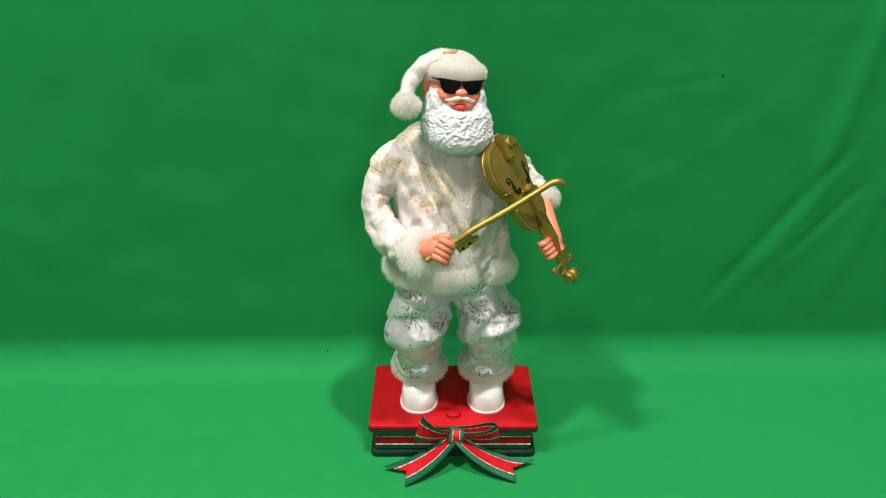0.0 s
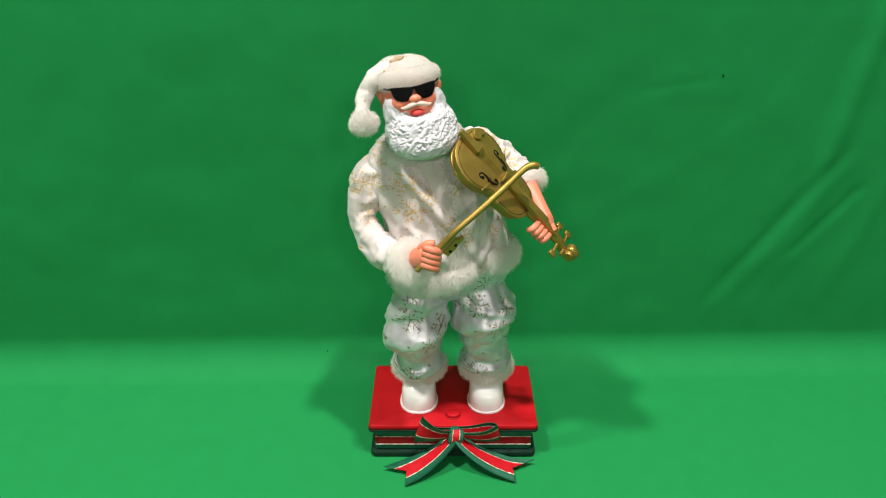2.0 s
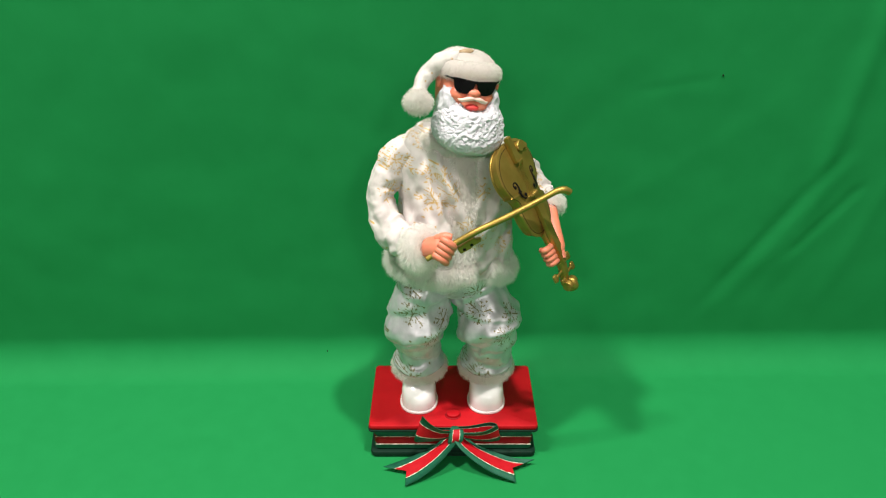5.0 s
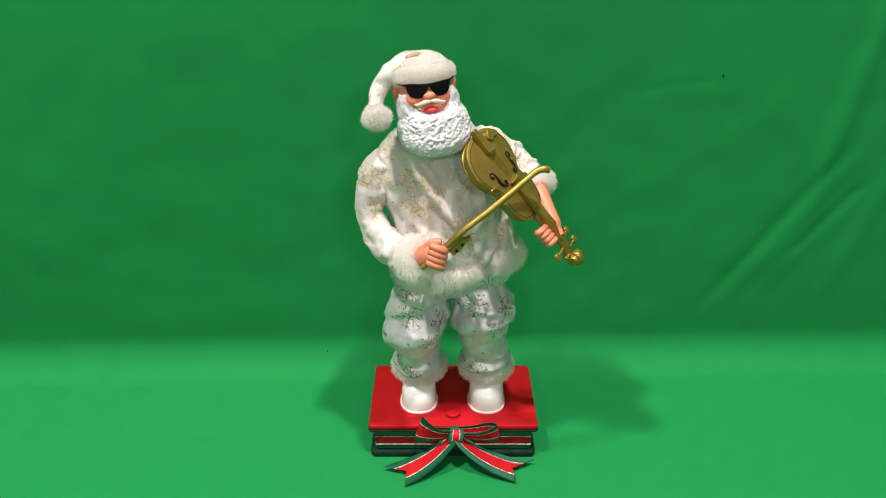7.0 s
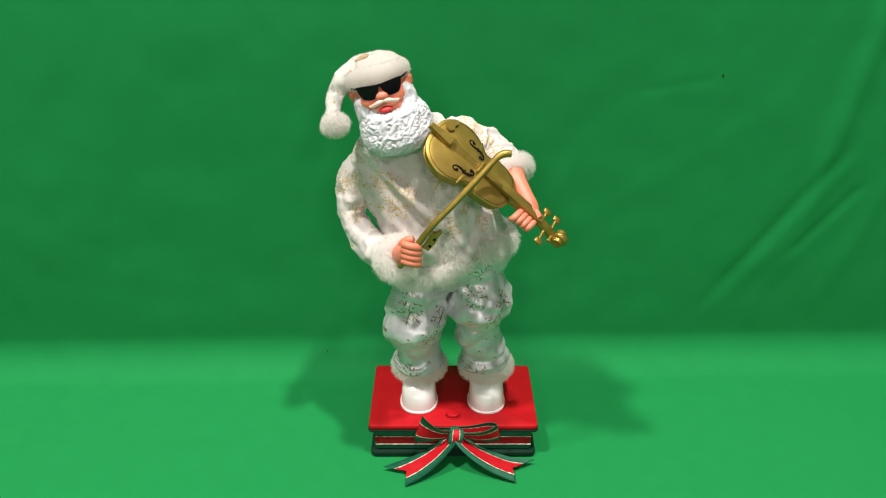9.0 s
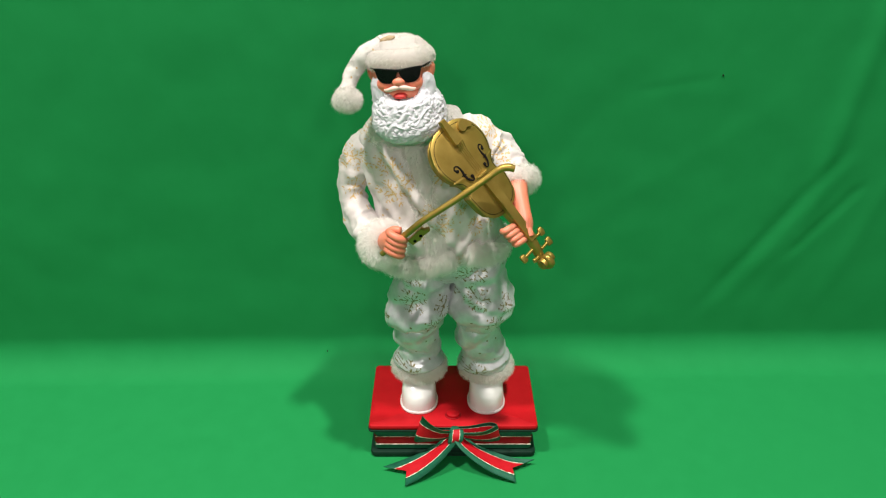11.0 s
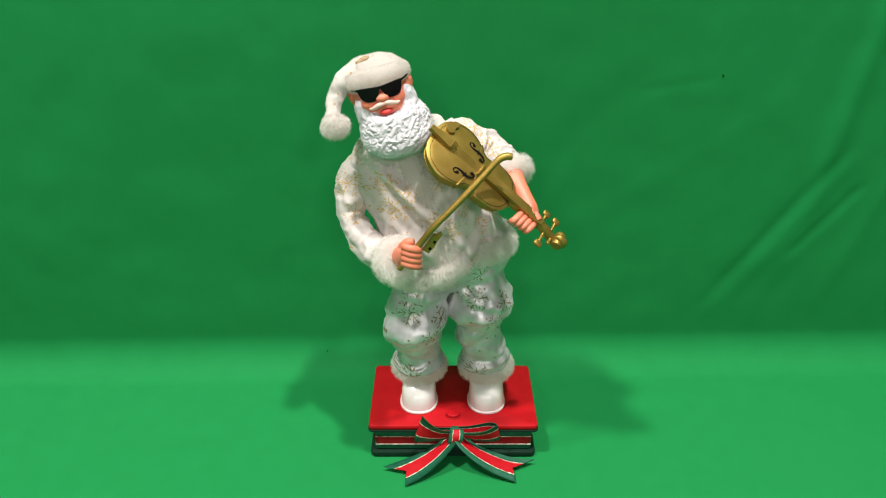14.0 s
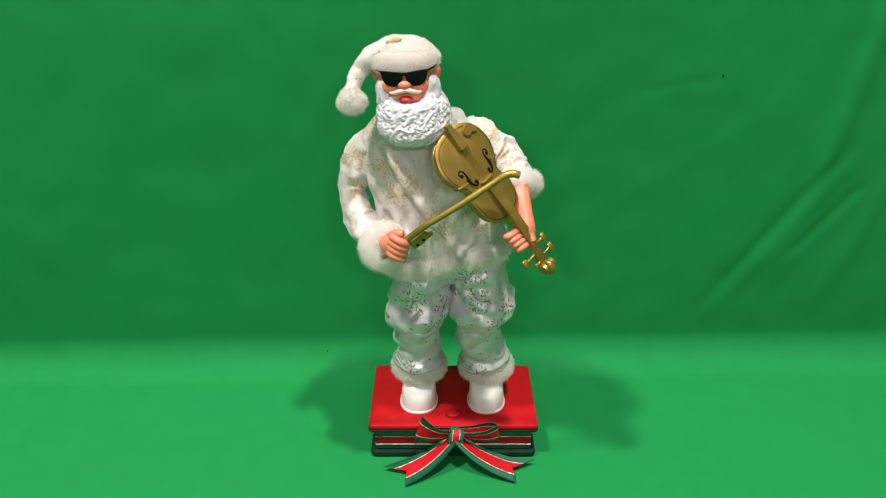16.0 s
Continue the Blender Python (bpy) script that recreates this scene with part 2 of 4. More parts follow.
def gathered(stations, n, cols, depth, count, seed):
    """A cloth tube along (x, y, z, radius), wrinkled across its length."""
    v, f = tube(stations, n, cols)
    mid = catmull(stations, n)[:, :3]
    for i in range(n):
        for j in range(cols):
            a = 2 * math.pi * j / cols
            wave = i / n * count + 1.1 * noise.noise(Vector((math.cos(a) * 0.9, math.sin(a) * 0.9, i * 0.05 + seed)))
            ridge = (1 - abs(2 * (wave % 1.0) - 1)) ** 1.4
            k = depth * (ridge - 0.4) * (0.7 + 0.9 * noise.noise(Vector((math.cos(a), math.sin(a), i * 0.06 + seed + 7))))
            v[i * cols + j] = mid[i] + (v[i * cols + j] - mid[i]) * (1 + k)
    return v, f


def draped(shape, folds):
    """Cloth folds round an upright tube: full above each fold line and tucked in sharply below it.
    folds: rows (height, slope across the front, turn of the slope in radians, depth, width)."""
    v, f = shape
    out = []
    for p in v:
        a, r = math.atan2(p[0], -p[1]), math.hypot(p[0], p[1])
        h = 0.0
        for z0, slope, turn, depth, width in folds:
            d = (p[2] - z0 - slope * math.sin(a + turn)) / width
            h += depth * (math.exp(-d * d) if d > 0 else math.exp(-(2.6 * d) ** 2) - 0.45 * math.exp(-((d + 0.75) * 2.2) ** 2))
        k = h / max(r, 0.004)
        out.append((p[0] * (1 + k), p[1] * (1 + k), p[2]))
    return np.array(out), f


def pleated(shape, creases):
    """Raised creases on the front of a body. creases: rows (x0, z0, x1, z1, half width, depth)."""
    v, f = shape
    out = []
    for p in v:
        h = 0.0
        if p[1] < 0.004:
            for x0, z0, x1, z1, w, k in creases:
                dx, dz = x1 - x0, z1 - z0
                ln = math.hypot(dx, dz)
                u = ((p[0] - x0) * dx + (p[2] - z0) * dz) / (ln * ln)
                off = ((p[0] - x0) * dz - (p[2] - z0) * dx) / ln / w
                fade = math.exp(-(max(0.0, -u, u - 1) * 4) ** 2)
                h += k * fade * (math.exp(-off * off) - 0.6 * math.exp(-((off - 1.4) * 1.3) ** 2))
        out.append((p[0], p[1] - h, p[2]))
    return np.array(out), f


def part(name, shape, mats, parent=None, label="", smooth=True, index=None):
    me = bpy.data.meshes.new(name)
    me.from_pydata([tuple(p) for p in shape[0]], [], [tuple(int(i) for i in q) for q in shape[1]])
    for m in mats if isinstance(mats, list) else [mats]:
        me.materials.append(M[m])
    if index is not None:
        me.polygons.foreach_set("material_index", index)
    me.polygons.foreach_set("use_smooth", [smooth] * len(me.polygons))
    me.update()
    ob = new(name, me)
    if parent is not None:
        ob.parent = parent
    return tagged(ob, label)


def crisp(ob, degrees=35):
    """Keeps edges sharper than this."""
    bm = bmesh.new()
    bm.from_mesh(ob.data)
    bmesh.ops.recalc_face_normals(bm, faces=bm.faces)
    for e in bm.edges:
        e.smooth = not (len(e.link_faces) == 2 and e.calc_face_angle(0) > radians(degrees))
    bm.to_mesh(ob.data)
    bm.free()
    return ob


rng = np.random.default_rng(7)


def pile(shape, per_mm2, length, width=0.00009, fall=0.35, spread=0.5, keep=None):
    """Fur on a shape: fine tapering hairs, leaning at random and falling a little."""
    v, f = shape
    tri = []
    for q in f:
        tri.append(q[:3])
        if len(q) == 4:
            tri.append((q[0], q[2], q[3]))
    tri = np.array(tri)
    a, b, c = v[tri[:, 0]], v[tri[:, 1]], v[tri[:, 2]]
    nrm = np.cross(b - a, c - a)
    area = np.linalg.norm(nrm, axis=1) / 2
    ok = area > 1e-12
    a, b, c, nrm, area = a[ok], b[ok], c[ok], nrm[ok], area[ok]
    n = int(area.sum() * 1e6 * per_mm2)
    pick = rng.choice(len(area), n, p=area / area.sum())
    u, w = rng.random(n), rng.random(n)
    flip = u + w > 1
    u[flip], w[flip] = 1 - u[flip], 1 - w[flip]
    p = a[pick] + (b - a)[pick] * u[:, None] + (c - a)[pick] * w[:, None]
    d = nrm[pick] / np.linalg.norm(nrm[pick], axis=1)[:, None]
    middle = v.mean(0)
    if (d * (p - middle)).sum(1).mean() < 0:
        d = -d
    if keep is not None:
        k = keep(p)
        p, d = p[k], d[k]
        n = len(p)
    clump = np.array([noise.noise_vector(Vector(x) * 260) for x in p]) * 0.6
    d = d + rng.normal(0, spread, (n, 3)) * 0.6 + clump
    d[:, 2] -= fall
    d /= np.linalg.norm(d, axis=1)[:, None]
    ln = length * rng.uniform(0.55, 1.15, n)[:, None]
    side = np.cross(d, rng.normal(0, 1, (n, 3)))
    side *= width / np.linalg.norm(side, axis=1)[:, None]
    mid = p + d * ln * 0.55
    d2 = d.copy()
    d2[:, 2] -= 0.5
    tip = mid + d2 * ln * 0.5
    vv = np.stack([p - side, p + side, mid + side * 0.8, mid - side * 0.8, tip], 1).reshape(-1, 3)
    k = np.arange(n) * 5
    ff = [(i, i + 1, i + 2, i + 3) for i in k] + [(i + 3, i + 2, i + 4) for i in k]
    return vv, ff


def furry(name, core, parent, per_mm2, length, label="", mat="fur", **more):
    """A soft core with a coat of hairs, one mesh."""
    return part(name, join(core, pile(core, per_mm2 * 0.40, length, **more)), mat, parent, label)


# ---- the set: one sheet of green cloth, floor and wall in one sweep ----
def cloth_point(x, s):
    """The sheet at x and at s along its length: floor, soft bend, then the hanging wall."""
    start, r = 0.051 + 0.022 * max(-0.5, min(0.5, x)), 0.030
    arc = r * math.pi / 2
    if s < start:
        p, n = Vector((x, s, 0)), Vector((0, 0, 1))
    elif s < start + arc:
        a = (s - start) / r
        p, n = Vector((x, start + r * math.sin(a), r - r * math.cos(a))), Vector((0, -math.sin(a), math.cos(a)))
    else:
        p, n = Vector((x, start + r, r + s - start - arc)), Vector((0, -1, 0))
    return p, n


FOLDS = [  # x0, z0, x1, z1, half width, height
    (0.312, 0.310, 0.291, 0.177, 0.009, 0.0046), (0.291, 0.172, 0.222, 0.070, 0.006, -0.0030), (0.302, 0.170, 0.236, 0.066, 0.008, 0.0018),
    (0.319, 0.157, 0.285, 0.113, 0.0045, -0.0024), (0.285, 0.113, 0.240, 0.020, 0.010, 0.0014),
    (0.147, 0.245, 0.186, 0.251, 0.004, -0.0006), (0.230, 0.220, 0.090, 0.125, 0.010, 0.0006), (0.100, 0.205, 0.075, 0.150, 0.008, 0.0008),
    (-0.20, 0.30, -0.33, 0.10, 0.030, 0.0016), (0.36, 0.21, 0.30, 0.02, 0.008, 0.0016),
]


def ease(v, a, b):
    u = min(1.0, max(0.0, (v - a) / (b - a)))
    return u * u * (3 - 2 * u)


def cloth_height(x, p, s):
    up = ease(s, 0.09, 0.19)
    h = (0.25 + 0.75 * up) * (0.0026 * noise.noise(Vector((x * 4.5, s * 4.0, 1.7))) + 0.0005 * noise.noise(Vector((x * 16, s * 13, 4.1))))
    h += 0.0005 * noise.noise(Vector((x * 30, s * 30, 9)))
    for x0, z0, x1, z1, w, k in FOLDS:
        dx, dz = x1 - x0, z1 - z0
        ln = math.hypot(dx, dz)
        u = ((x - x0) * dx + (p.z - z0) * dz) / (ln * ln)
        off = ((x - x0) * dz - (p.z - z0) * dx) / ln
        fade = ease(1 - max(0.0, -u, u - 1) * 3, 0, 1)
        h += 0.42 * k * up * fade * math.exp(-(off / w) ** 2)
    # made-up forward bulge: leans the upper wall off the ceiling lamps, so it darkens
    h += 0.13 * max(0.0, min(p.z, 0.40) - 0.06) ** 2 * math.exp(-((x - 0.05) / 0.28) ** 2)
    # pressed flat under and round the base
    flat = max(ease(abs(x), 0.085, 0.20), ease(s, 0.055, 0.10), ease(-s, 0.085, 0.16))
    return h * flat


def build_backdrop():
    xs = np.concatenate([np.linspace(-1.3, -0.48, 20, endpoint=False), np.linspace(-0.48, 0.48, 300), np.linspace(0.5, 1.3, 20)])
    ss = np.concatenate([np.linspace(-1.0, -0.14, 20, endpoint=False), np.linspace(-0.14, 0.52, 300), np.linspace(0.55, 1.5, 24)])
    v = []
    for s in ss:
        for x in xs:
            p, n = cloth_point(x, s)
            v.append(tuple(p + n * cloth_height(x, p, s)))
    return tagged(part("backdrop_cloth", (np.array(v), grid_faces(len(ss), len(xs), False)), "green"),
                  "smooth bright green backdrop cloth with soft diagonal creases", "backdrop", kind="structure")


build_backdrop()
# unseen room shell, added to close the space; its low grey limits bounced light
for name, dims, mat, text in (
    ("floor", (-2.2, 2.2, -2.6, 1.0, -0.14, -0.02), "room_floor", "plain grey floor under the green cloth"),
    ("ceiling", (-2.2, 2.2, -2.6, 1.0, 2.2, 2.3), "wall", "plain grey ceiling"),
    ("wall_north", (-2.2, 2.2, 1.0, 1.1, -0.02, 2.2), "wall", "plain grey wall behind the cloth"),
    ("wall_south", (-2.2, 2.2, -2.7, -2.6, -0.02, 2.2), "wall", "plain grey wall"),
    ("wall_west", (-2.3, -2.2, -2.6, 1.0, -0.02, 2.2), "wall", "plain grey wall"),
    ("wall_east", (2.2, 2.3, -2.6, 1.0, -0.02, 2.2), "wall", "plain grey wall"),
):
    tagged(part(name, slab(*dims), mat, smooth=False), text, name.split("_")[0], kind="structure")


def build_lint():
    shapes = []
    for x, y, z in ((0.198, 0.0815, 0.255), (-0.108, 0.0748, 0.0155)):
        shapes.append(rumpled(ball((x, y, z), (0.0005, 0.0005, 0.0007), 8, 10), 0.0003, 900, seed=x * 50))
    tagged(part("lint", join(*shapes), "dark"), "tiny dark specks of lint on the green cloth", "lint", kind="stuff")


build_lint()


# ---- ribbons: green edges, glitter threads and a red middle ----
def ribbon(stations, n=30, thick=0.0005, notch=0.0):
    """stations: rows (x, y, z, wx, wy, wz), centre and half width. Five bands across, with thickness."""
    s = catmull(stations, n)
    cuts = np.array([-1.0, -0.515, -0.455, 0.0, 0.455, 0.515, 1.0])
    bands = [0, 1, 2, 2, 1, 0]
    c, w = s[:, :3], s[:, 3:]
    d = np.gradient(c, axis=0)
    nrm = np.cross(d, w)
    nrm /= np.linalg.norm(nrm, axis=1)[:, None]
    d /= np.linalg.norm(d, axis=1)[:, None]
    m = len(cuts)
    v, f, idx = [], [], []
    for side in (0.5, -0.5):
        for i in range(n):
            for k in cuts:
                p = c[i] + w[i] * k + nrm[i] * thick * side
                if notch:
                    p = p - d[i] * notch * (1 - abs(k)) * max(0.0, (i - n + 11) / 10)
                p = p + nrm[i] * (0.0004 if abs(abs(k) - 0.49) < 0.06 else 0.0) * side
                v.append(p)
    for layer in (0, 1):
        o = layer * n * m
        for i in range(n - 1):
            for j in range(m - 1):
                q = (o + i * m + j, o + i * m + j + 1, o + (i + 1) * m + j + 1, o + (i + 1) * m + j)
                f.append(q if layer == 0 else q[::-1])
                idx.append(bands[j])
    o = n * m
    for i in range(n - 1):
        for j in (0, m - 1):
            f.append((i * m + j, (i + 1) * m + j, o + (i + 1) * m + j, o + i * m + j))
            idx.append(0)
    for j in range(m - 1):
        for i in (0, n - 1):
            f.append((i * m + j, i * m + j + 1, o + i * m + j + 1, o + i * m + j))
            idx.append(bands[j])
    return (np.array(v), f), idx


RIBBON = ["ribbon_green", "glitter", "ribbon_red"]
TOP = 0.0285  # upper face of the base


def build_base():
    base = tagged(new("display_base"), "red-topped dark green display base with a striped ribbon bow", "display base")
    crisp(part("plinth", slab(-0.0612, 0.0612, -0.0402, 0.0365, 0.0006, 0.0050, 0.004, 0.0010), "base_green", base, "black-green glossy plinth"))
    crisp(part("side_wall", slab(-0.0580, 0.0580, -0.0368, 0.0335, 0.0052, 0.0242, 0.004, 0.0004), "base_green", base, "dark green plastic side"))
    crisp(part("lid", slab(-0.0620, 0.0620, -0.0388, 0.0362, 0.0246, TOP, 0.003, 0.0012), "red_lid", base, "red flocked top with rounded edges"))
    crisp(part("lid_rim", slab(-0.0625, 0.0625, -0.0392, 0.0367, 0.0229, 0.0245, 0.0034, 0.0004), "base_green", base, "thin dark rim under the red top"))
    # no recess is cut; its shade is put into this raised ring's colour
    part("button_shade_ring", ring((0.0, -0.0265, TOP), 0.0056, 0.0046, 0.0006, n=40, cols=10), "band_red", base, "dark red ring coloured for the shade round the button")
    part("push_button", join(stack([(TOP - 0.001, 0, -0.0265, 0.0050, 0.0041), (TOP + 0.0020, 0, -0.0265, 0.0050, 0.0041), (TOP + 0.0026, 0, -0.0265, 0.0042, 0.0034)], 8, 32)), "red_lid", base, "round red push button set in the top")
    for x in (-0.053, 0.053):
        for y in (-0.032, 0.030):
            part("foot", stack([(0.0, x, y, 0.0045, 0.0045), (0.0013, x, y, 0.0048, 0.0048)], 4, 20), "base_green", base)
    # the band runs round all four sides, a hair proud of the plastic
    for name, z0, z1, mat in (("band_upper", 0.0176, 0.0222, "ribbon_green"), ("band_middle", 0.0104, 0.0176, "band_red"), ("band_lower", 0.0060, 0.0104, "ribbon_green")):
        crisp(part(name, slab(-0.0585, 0.0585, -0.0373, 0.0340, z0, z1, 0.0043, 0.0002), mat, base))
    for z in (0.0176, 0.0104):
        n, v, f = 220, [], []
        for k in range(n):
            x = -0.0575 + 0.115 * k / (n - 1)
            hgt = 0.00032 + 0.00018 * noise.noise(Vector((k * 0.9, z * 900, 2)))
            v += [(x, -0.0375, z - hgt), (x, -0.0375, z + hgt), (x, -0.0379, z + hgt * 0.5), (x, -0.0379, z - hgt * 0.5)]
            if k:
                a = 4 * (k - 1)
                f += [(a + i, a + (i + 1) % 4, a + 4 + (i + 1) % 4, a + 4 + i) for i in range(4)]
        part("glitter_thread", (np.array(v), f), "glitter", base, "pale gold glitter thread")
    return base


def build_bow(base):
    y = -0.0385
    knot = part("ribbon_bow", stack([(0.0185, 0.0012, y - 0.003, 0.0034, 0.0030), (0.0210, 0.0012, y - 0.0040, 0.0046, 0.0044), (0.0240, 0.0012, y - 0.0046, 0.0046, 0.0050), (0.0265, 0.0012, y - 0.0040, 0.0042, 0.0042), (0.0282, 0.0012, y - 0.002, 0.0030, 0.0026)], 20, 32), "ribbon_green", base, "red and green ribbon bow with glitter threads")
    sh, ix = ribbon([(0.0024, y - 0.0050, 0.0292, 0.0048, 0, 0.0004), (0.0020, y - 0.0094, 0.0262, 0.0054, 0, 0.0010), (0.0012, y - 0.0098, 0.0216, 0.0052, 0, 0.0010), (0.0006, y - 0.0064, 0.0182, 0.0040, 0, 0)], 14)
    part("knot_wrap", sh, RIBBON, knot, index=ix)
    loops = {
        "left": [(-0.0010, y - 0.005, 0.0250, 0.0000, -0.0010, 0.0034), (-0.0090, y - 0.0085, 0.0268, 0.0008, -0.0016, 0.0060), (-0.0175, y - 0.0095, 0.0294, 0.0020, -0.0012, 0.0088), (-0.0235, y - 0.0085, 0.0313, 0.0030, 0.0000, 0.0108), (-0.0252, y - 0.0055, 0.0312, 0.0030, 0.0004, 0.0104), (-0.0225, y - 0.0022, 0.0272, 0.0016, 0.0008, 0.0064), (-0.0140, y - 0.0010, 0.0240, 0.0006, 0.0006, 0.0036), (-0.001, y - 0.0015, 0.0245, 0, 0.0005, 0.0030)],
        "right": [(0.0035, y - 0.005, 0.0245, 0, -0.0016, 0.0030), (0.0130, y - 0.0085, 0.0256, -0.0004, -0.0022, 0.0048), (0.0225, y - 0.0100, 0.0270, -0.0008, -0.0024, 0.0066), (0.0300, y - 0.0080, 0.0276, -0.0016, -0.0014, 0.0074), (0.0326, y - 0.0045, 0.0272, -0.0012, -0.0004, 0.0066), (0.0265, y - 0.0010, 0.0268, -0.0006, 0.0004, 0.0052), (0.0140, y - 0.0006, 0.0250, -0.0002, 0.0004, 0.0038), (0.0035, y - 0.001, 0.0250, 0, 0.0005, 0.0030)],
    }
    for pts in loops.values():
        sh, ix = ribbon(pts, 44)
        part("loop", sh, RIBBON, knot, index=ix)
    tails = [
        [(0.0000, y - 0.004, 0.0230, 0.0040, -0.0015, 0.0020), (-0.0075, y - 0.0085, 0.0165, 0.0062, -0.0040, 0.0034), (-0.0180, y - 0.0135, 0.0098, 0.0066, -0.0062, 0.0020), (-0.0300, y - 0.019, 0.0052, 0.0068, -0.0070, 0.0000), (-0.0425, y - 0.0245, 0.0030, 0.0070, -0.0072, -0.0008)],
        [(0.0030, y - 0.004, 0.0230, 0.0040, 0.0018, -0.0020), (0.0110, y - 0.0095, 0.0172, 0.0058, 0.0045, -0.0030), (0.0230, y - 0.0130, 0.0105, 0.0062, 0.0064, -0.0018), (0.0370, y - 0.0165, 0.0055, 0.0066, 0.0074, -0.0005), (0.0520, y - 0.0195, 0.0034, 0.0064, 0.0086, 0.0010)],
    ]
    for pts in tails:
        pts = [(*p[:3], *(1.18 * w for w in p[3:])) for p in pts]
        sh, ix = ribbon(pts, 40, notch=0.0095)
        part("tail", sh, RIBBON, knot, index=ix)


base = build_base()
build_bow(base)

# ---- the figure: a dressed toy musician in rigid pieces ----
FIG = Matrix.Translation((0, 0, TOP))
figure = tagged(new("toy_figure"), "white-bearded plush toy in white printed clothes and black sunglasses", "toy figure")
figure.matrix_basis = FIG
MOVES = {"upper": [], "left": [], "right": []}


def down(shape):
    return shape[0] - np.array([0, 0, TOP]), shape[1]


def build_boots():
    for x in (-0.0257, 0.0252):
        z = TOP
        body = stack([(z + 0.0012, x, -0.0095, 0.0134, 0.0160), (z + 0.004, x, -0.0095, 0.0133, 0.0159), (z + 0.009, x, -0.0092, 0.0130, 0.0156), (z + 0.0135, x, -0.0082, 0.0126, 0.0148), (z + 0.0175, x, -0.0060, 0.0120, 0.0128), (z + 0.0205, x, -0.0030, 0.0114, 0.0108), (z + 0.025, x, 0.0000, 0.0110, 0.0098), (z + 0.030, x, 0.0, 0.0112, 0.0112)], 34, 56, 2.3)
        boot = part("boot", down(body), "boot", figure, "glossy white plastic boot")
        part("sole", down(stack([(z + 0.0, x, -0.0095, 0.0139, 0.0164), (z + 0.0006, x, -0.0095, 0.0143, 0.0168), (z + 0.0016, x, -0.0095, 0.0143, 0.0168), (z + 0.0023, x, -0.0095, 0.0138, 0.0163)], 10, 56, 2.3)), "sole", boot, "narrow pinkish sole edge")
        cuff = ring((x * 0.985, 0.0000, 0.0560), 0.0146, 0.0130, 0.0056, (5, 0, 0), tall=1.05)
        furry("cuff_fur", down(cuff), figure, 9, 0.0026, "white fur cuff at the trouser end", spread=0.4)


# legs: the shin stands on the ankle and the thigh hangs from the hip; their cloth slides one over the other at the knee
ANKLE = {"left": Vector((-0.0250, -0.001, 0.056)), "right": Vector((0.0245, -0.001, 0.056))}
HIP = {"left": Vector((-0.0240, -0.003, 0.1290)), "right": Vector((0.0196, -0.003, 0.1290))}


def build_legs():
    for side, sx in (("left", -1), ("right", 1)):
        shin = stack([(0.000, 0, 0, 0.0150, 0.0150), (0.0035, sx * 0.0008, 0, 0.0186, 0.0180), (0.0075, 0, 0, 0.0190, 0.0184), (0.0125, -sx * 0.0004, 0, 0.0162, 0.0166), (0.019, 0, 0, 0.0160, 0.0164), (0.028, 0, -0.001, 0.0164, 0.0166), (0.037, 0, -0.001, 0.0164, 0.0164), (0.046, 0, 0, 0.0150, 0.0146), (0.051, 0, 0, 0.009, 0.009)], 70, 96)
        shin = (shin[0] * np.array([0.90 if sx < 0 else 0.96, 0.95, 1.0]), shin[1])
        shin = draped(shin, [(0.0080, 0.0008, 0.4 * sx, 0.0022, 0.005), (0.0215, -0.006, 0.5 * sx, 0.0017, 0.007), (0.034, 0.007, 0.3, 0.0016, 0.008)])
        shin = rumpled(shin, 0.0012, 48, (1.0, 1.0, 0.8), 3.1 + sx)
        shin = rumpled(shin, 0.0013, 52, (0.9, 0.9, 1.2), 5.5 + sx, True)
        shin = rumpled(shin, 0.0004, 190, (1, 1, 1), 8.7 + sx)
        ob = part("trouser_shin", shin, "satin", figure, "silvery white satin trouser leg with gold snowflakes")
        MOVES[side].append(("shin", ob))
        thigh = stack([(-0.0460, 0, 0, 0.0140, 0.0140), (-0.0430, sx * 0.0004, -0.0005, 0.0168, 0.0168), (-0.0380, sx * 0.0008, -0.002, 0.0182, 0.0184), (-0.0310, sx * 0.0012, -0.004, 0.0200, 0.0206), (-0.0240, sx * 0.0014, -0.004, 0.0208, 0.0210), (-0.0150, sx * 0.0004, -0.002, 0.0198, 0.0206), (-0.004, -sx * 0.001, -0.001, 0.0185, 0.0205), (0.006, -sx * 0.002, 0, 0.0160, 0.0185), (0.014, -sx * 0.002, 0, 0.012, 0.014)], 80, 96)
        thigh = draped(thigh, [(-0.0285, 0.0105 if sx < 0 else 0.0030, 0.2 * sx, 0.0042, 0.011), (-0.010, -0.009 * sx, 0.6, 0.0020, 0.008), (0.002, 0.006 * sx, 0.2, 0.0016, 0.007)])
        thigh = rumpled(thigh, 0.0014, 46, (1.2, 1.2, 0.8), 13.1 + sx)
        thigh = rumpled(thigh, 0.0017, 52, (1.3, 1.3, 0.6), 15.5 + sx, True)
        thigh = rumpled(thigh, 0.0004, 190, (1, 1, 1), 18.7 + sx)
        ob = part("trouser_thigh", thigh, "satin", figure, "silvery white satin trouser leg with gold snowflakes")
        MOVES[side].append(("thigh", ob))


def upper(name, shape, mat, label="", **more):
    ob = part(name, shape, mat, figure, label, **more)
    MOVES["upper"].append(ob)
    return ob


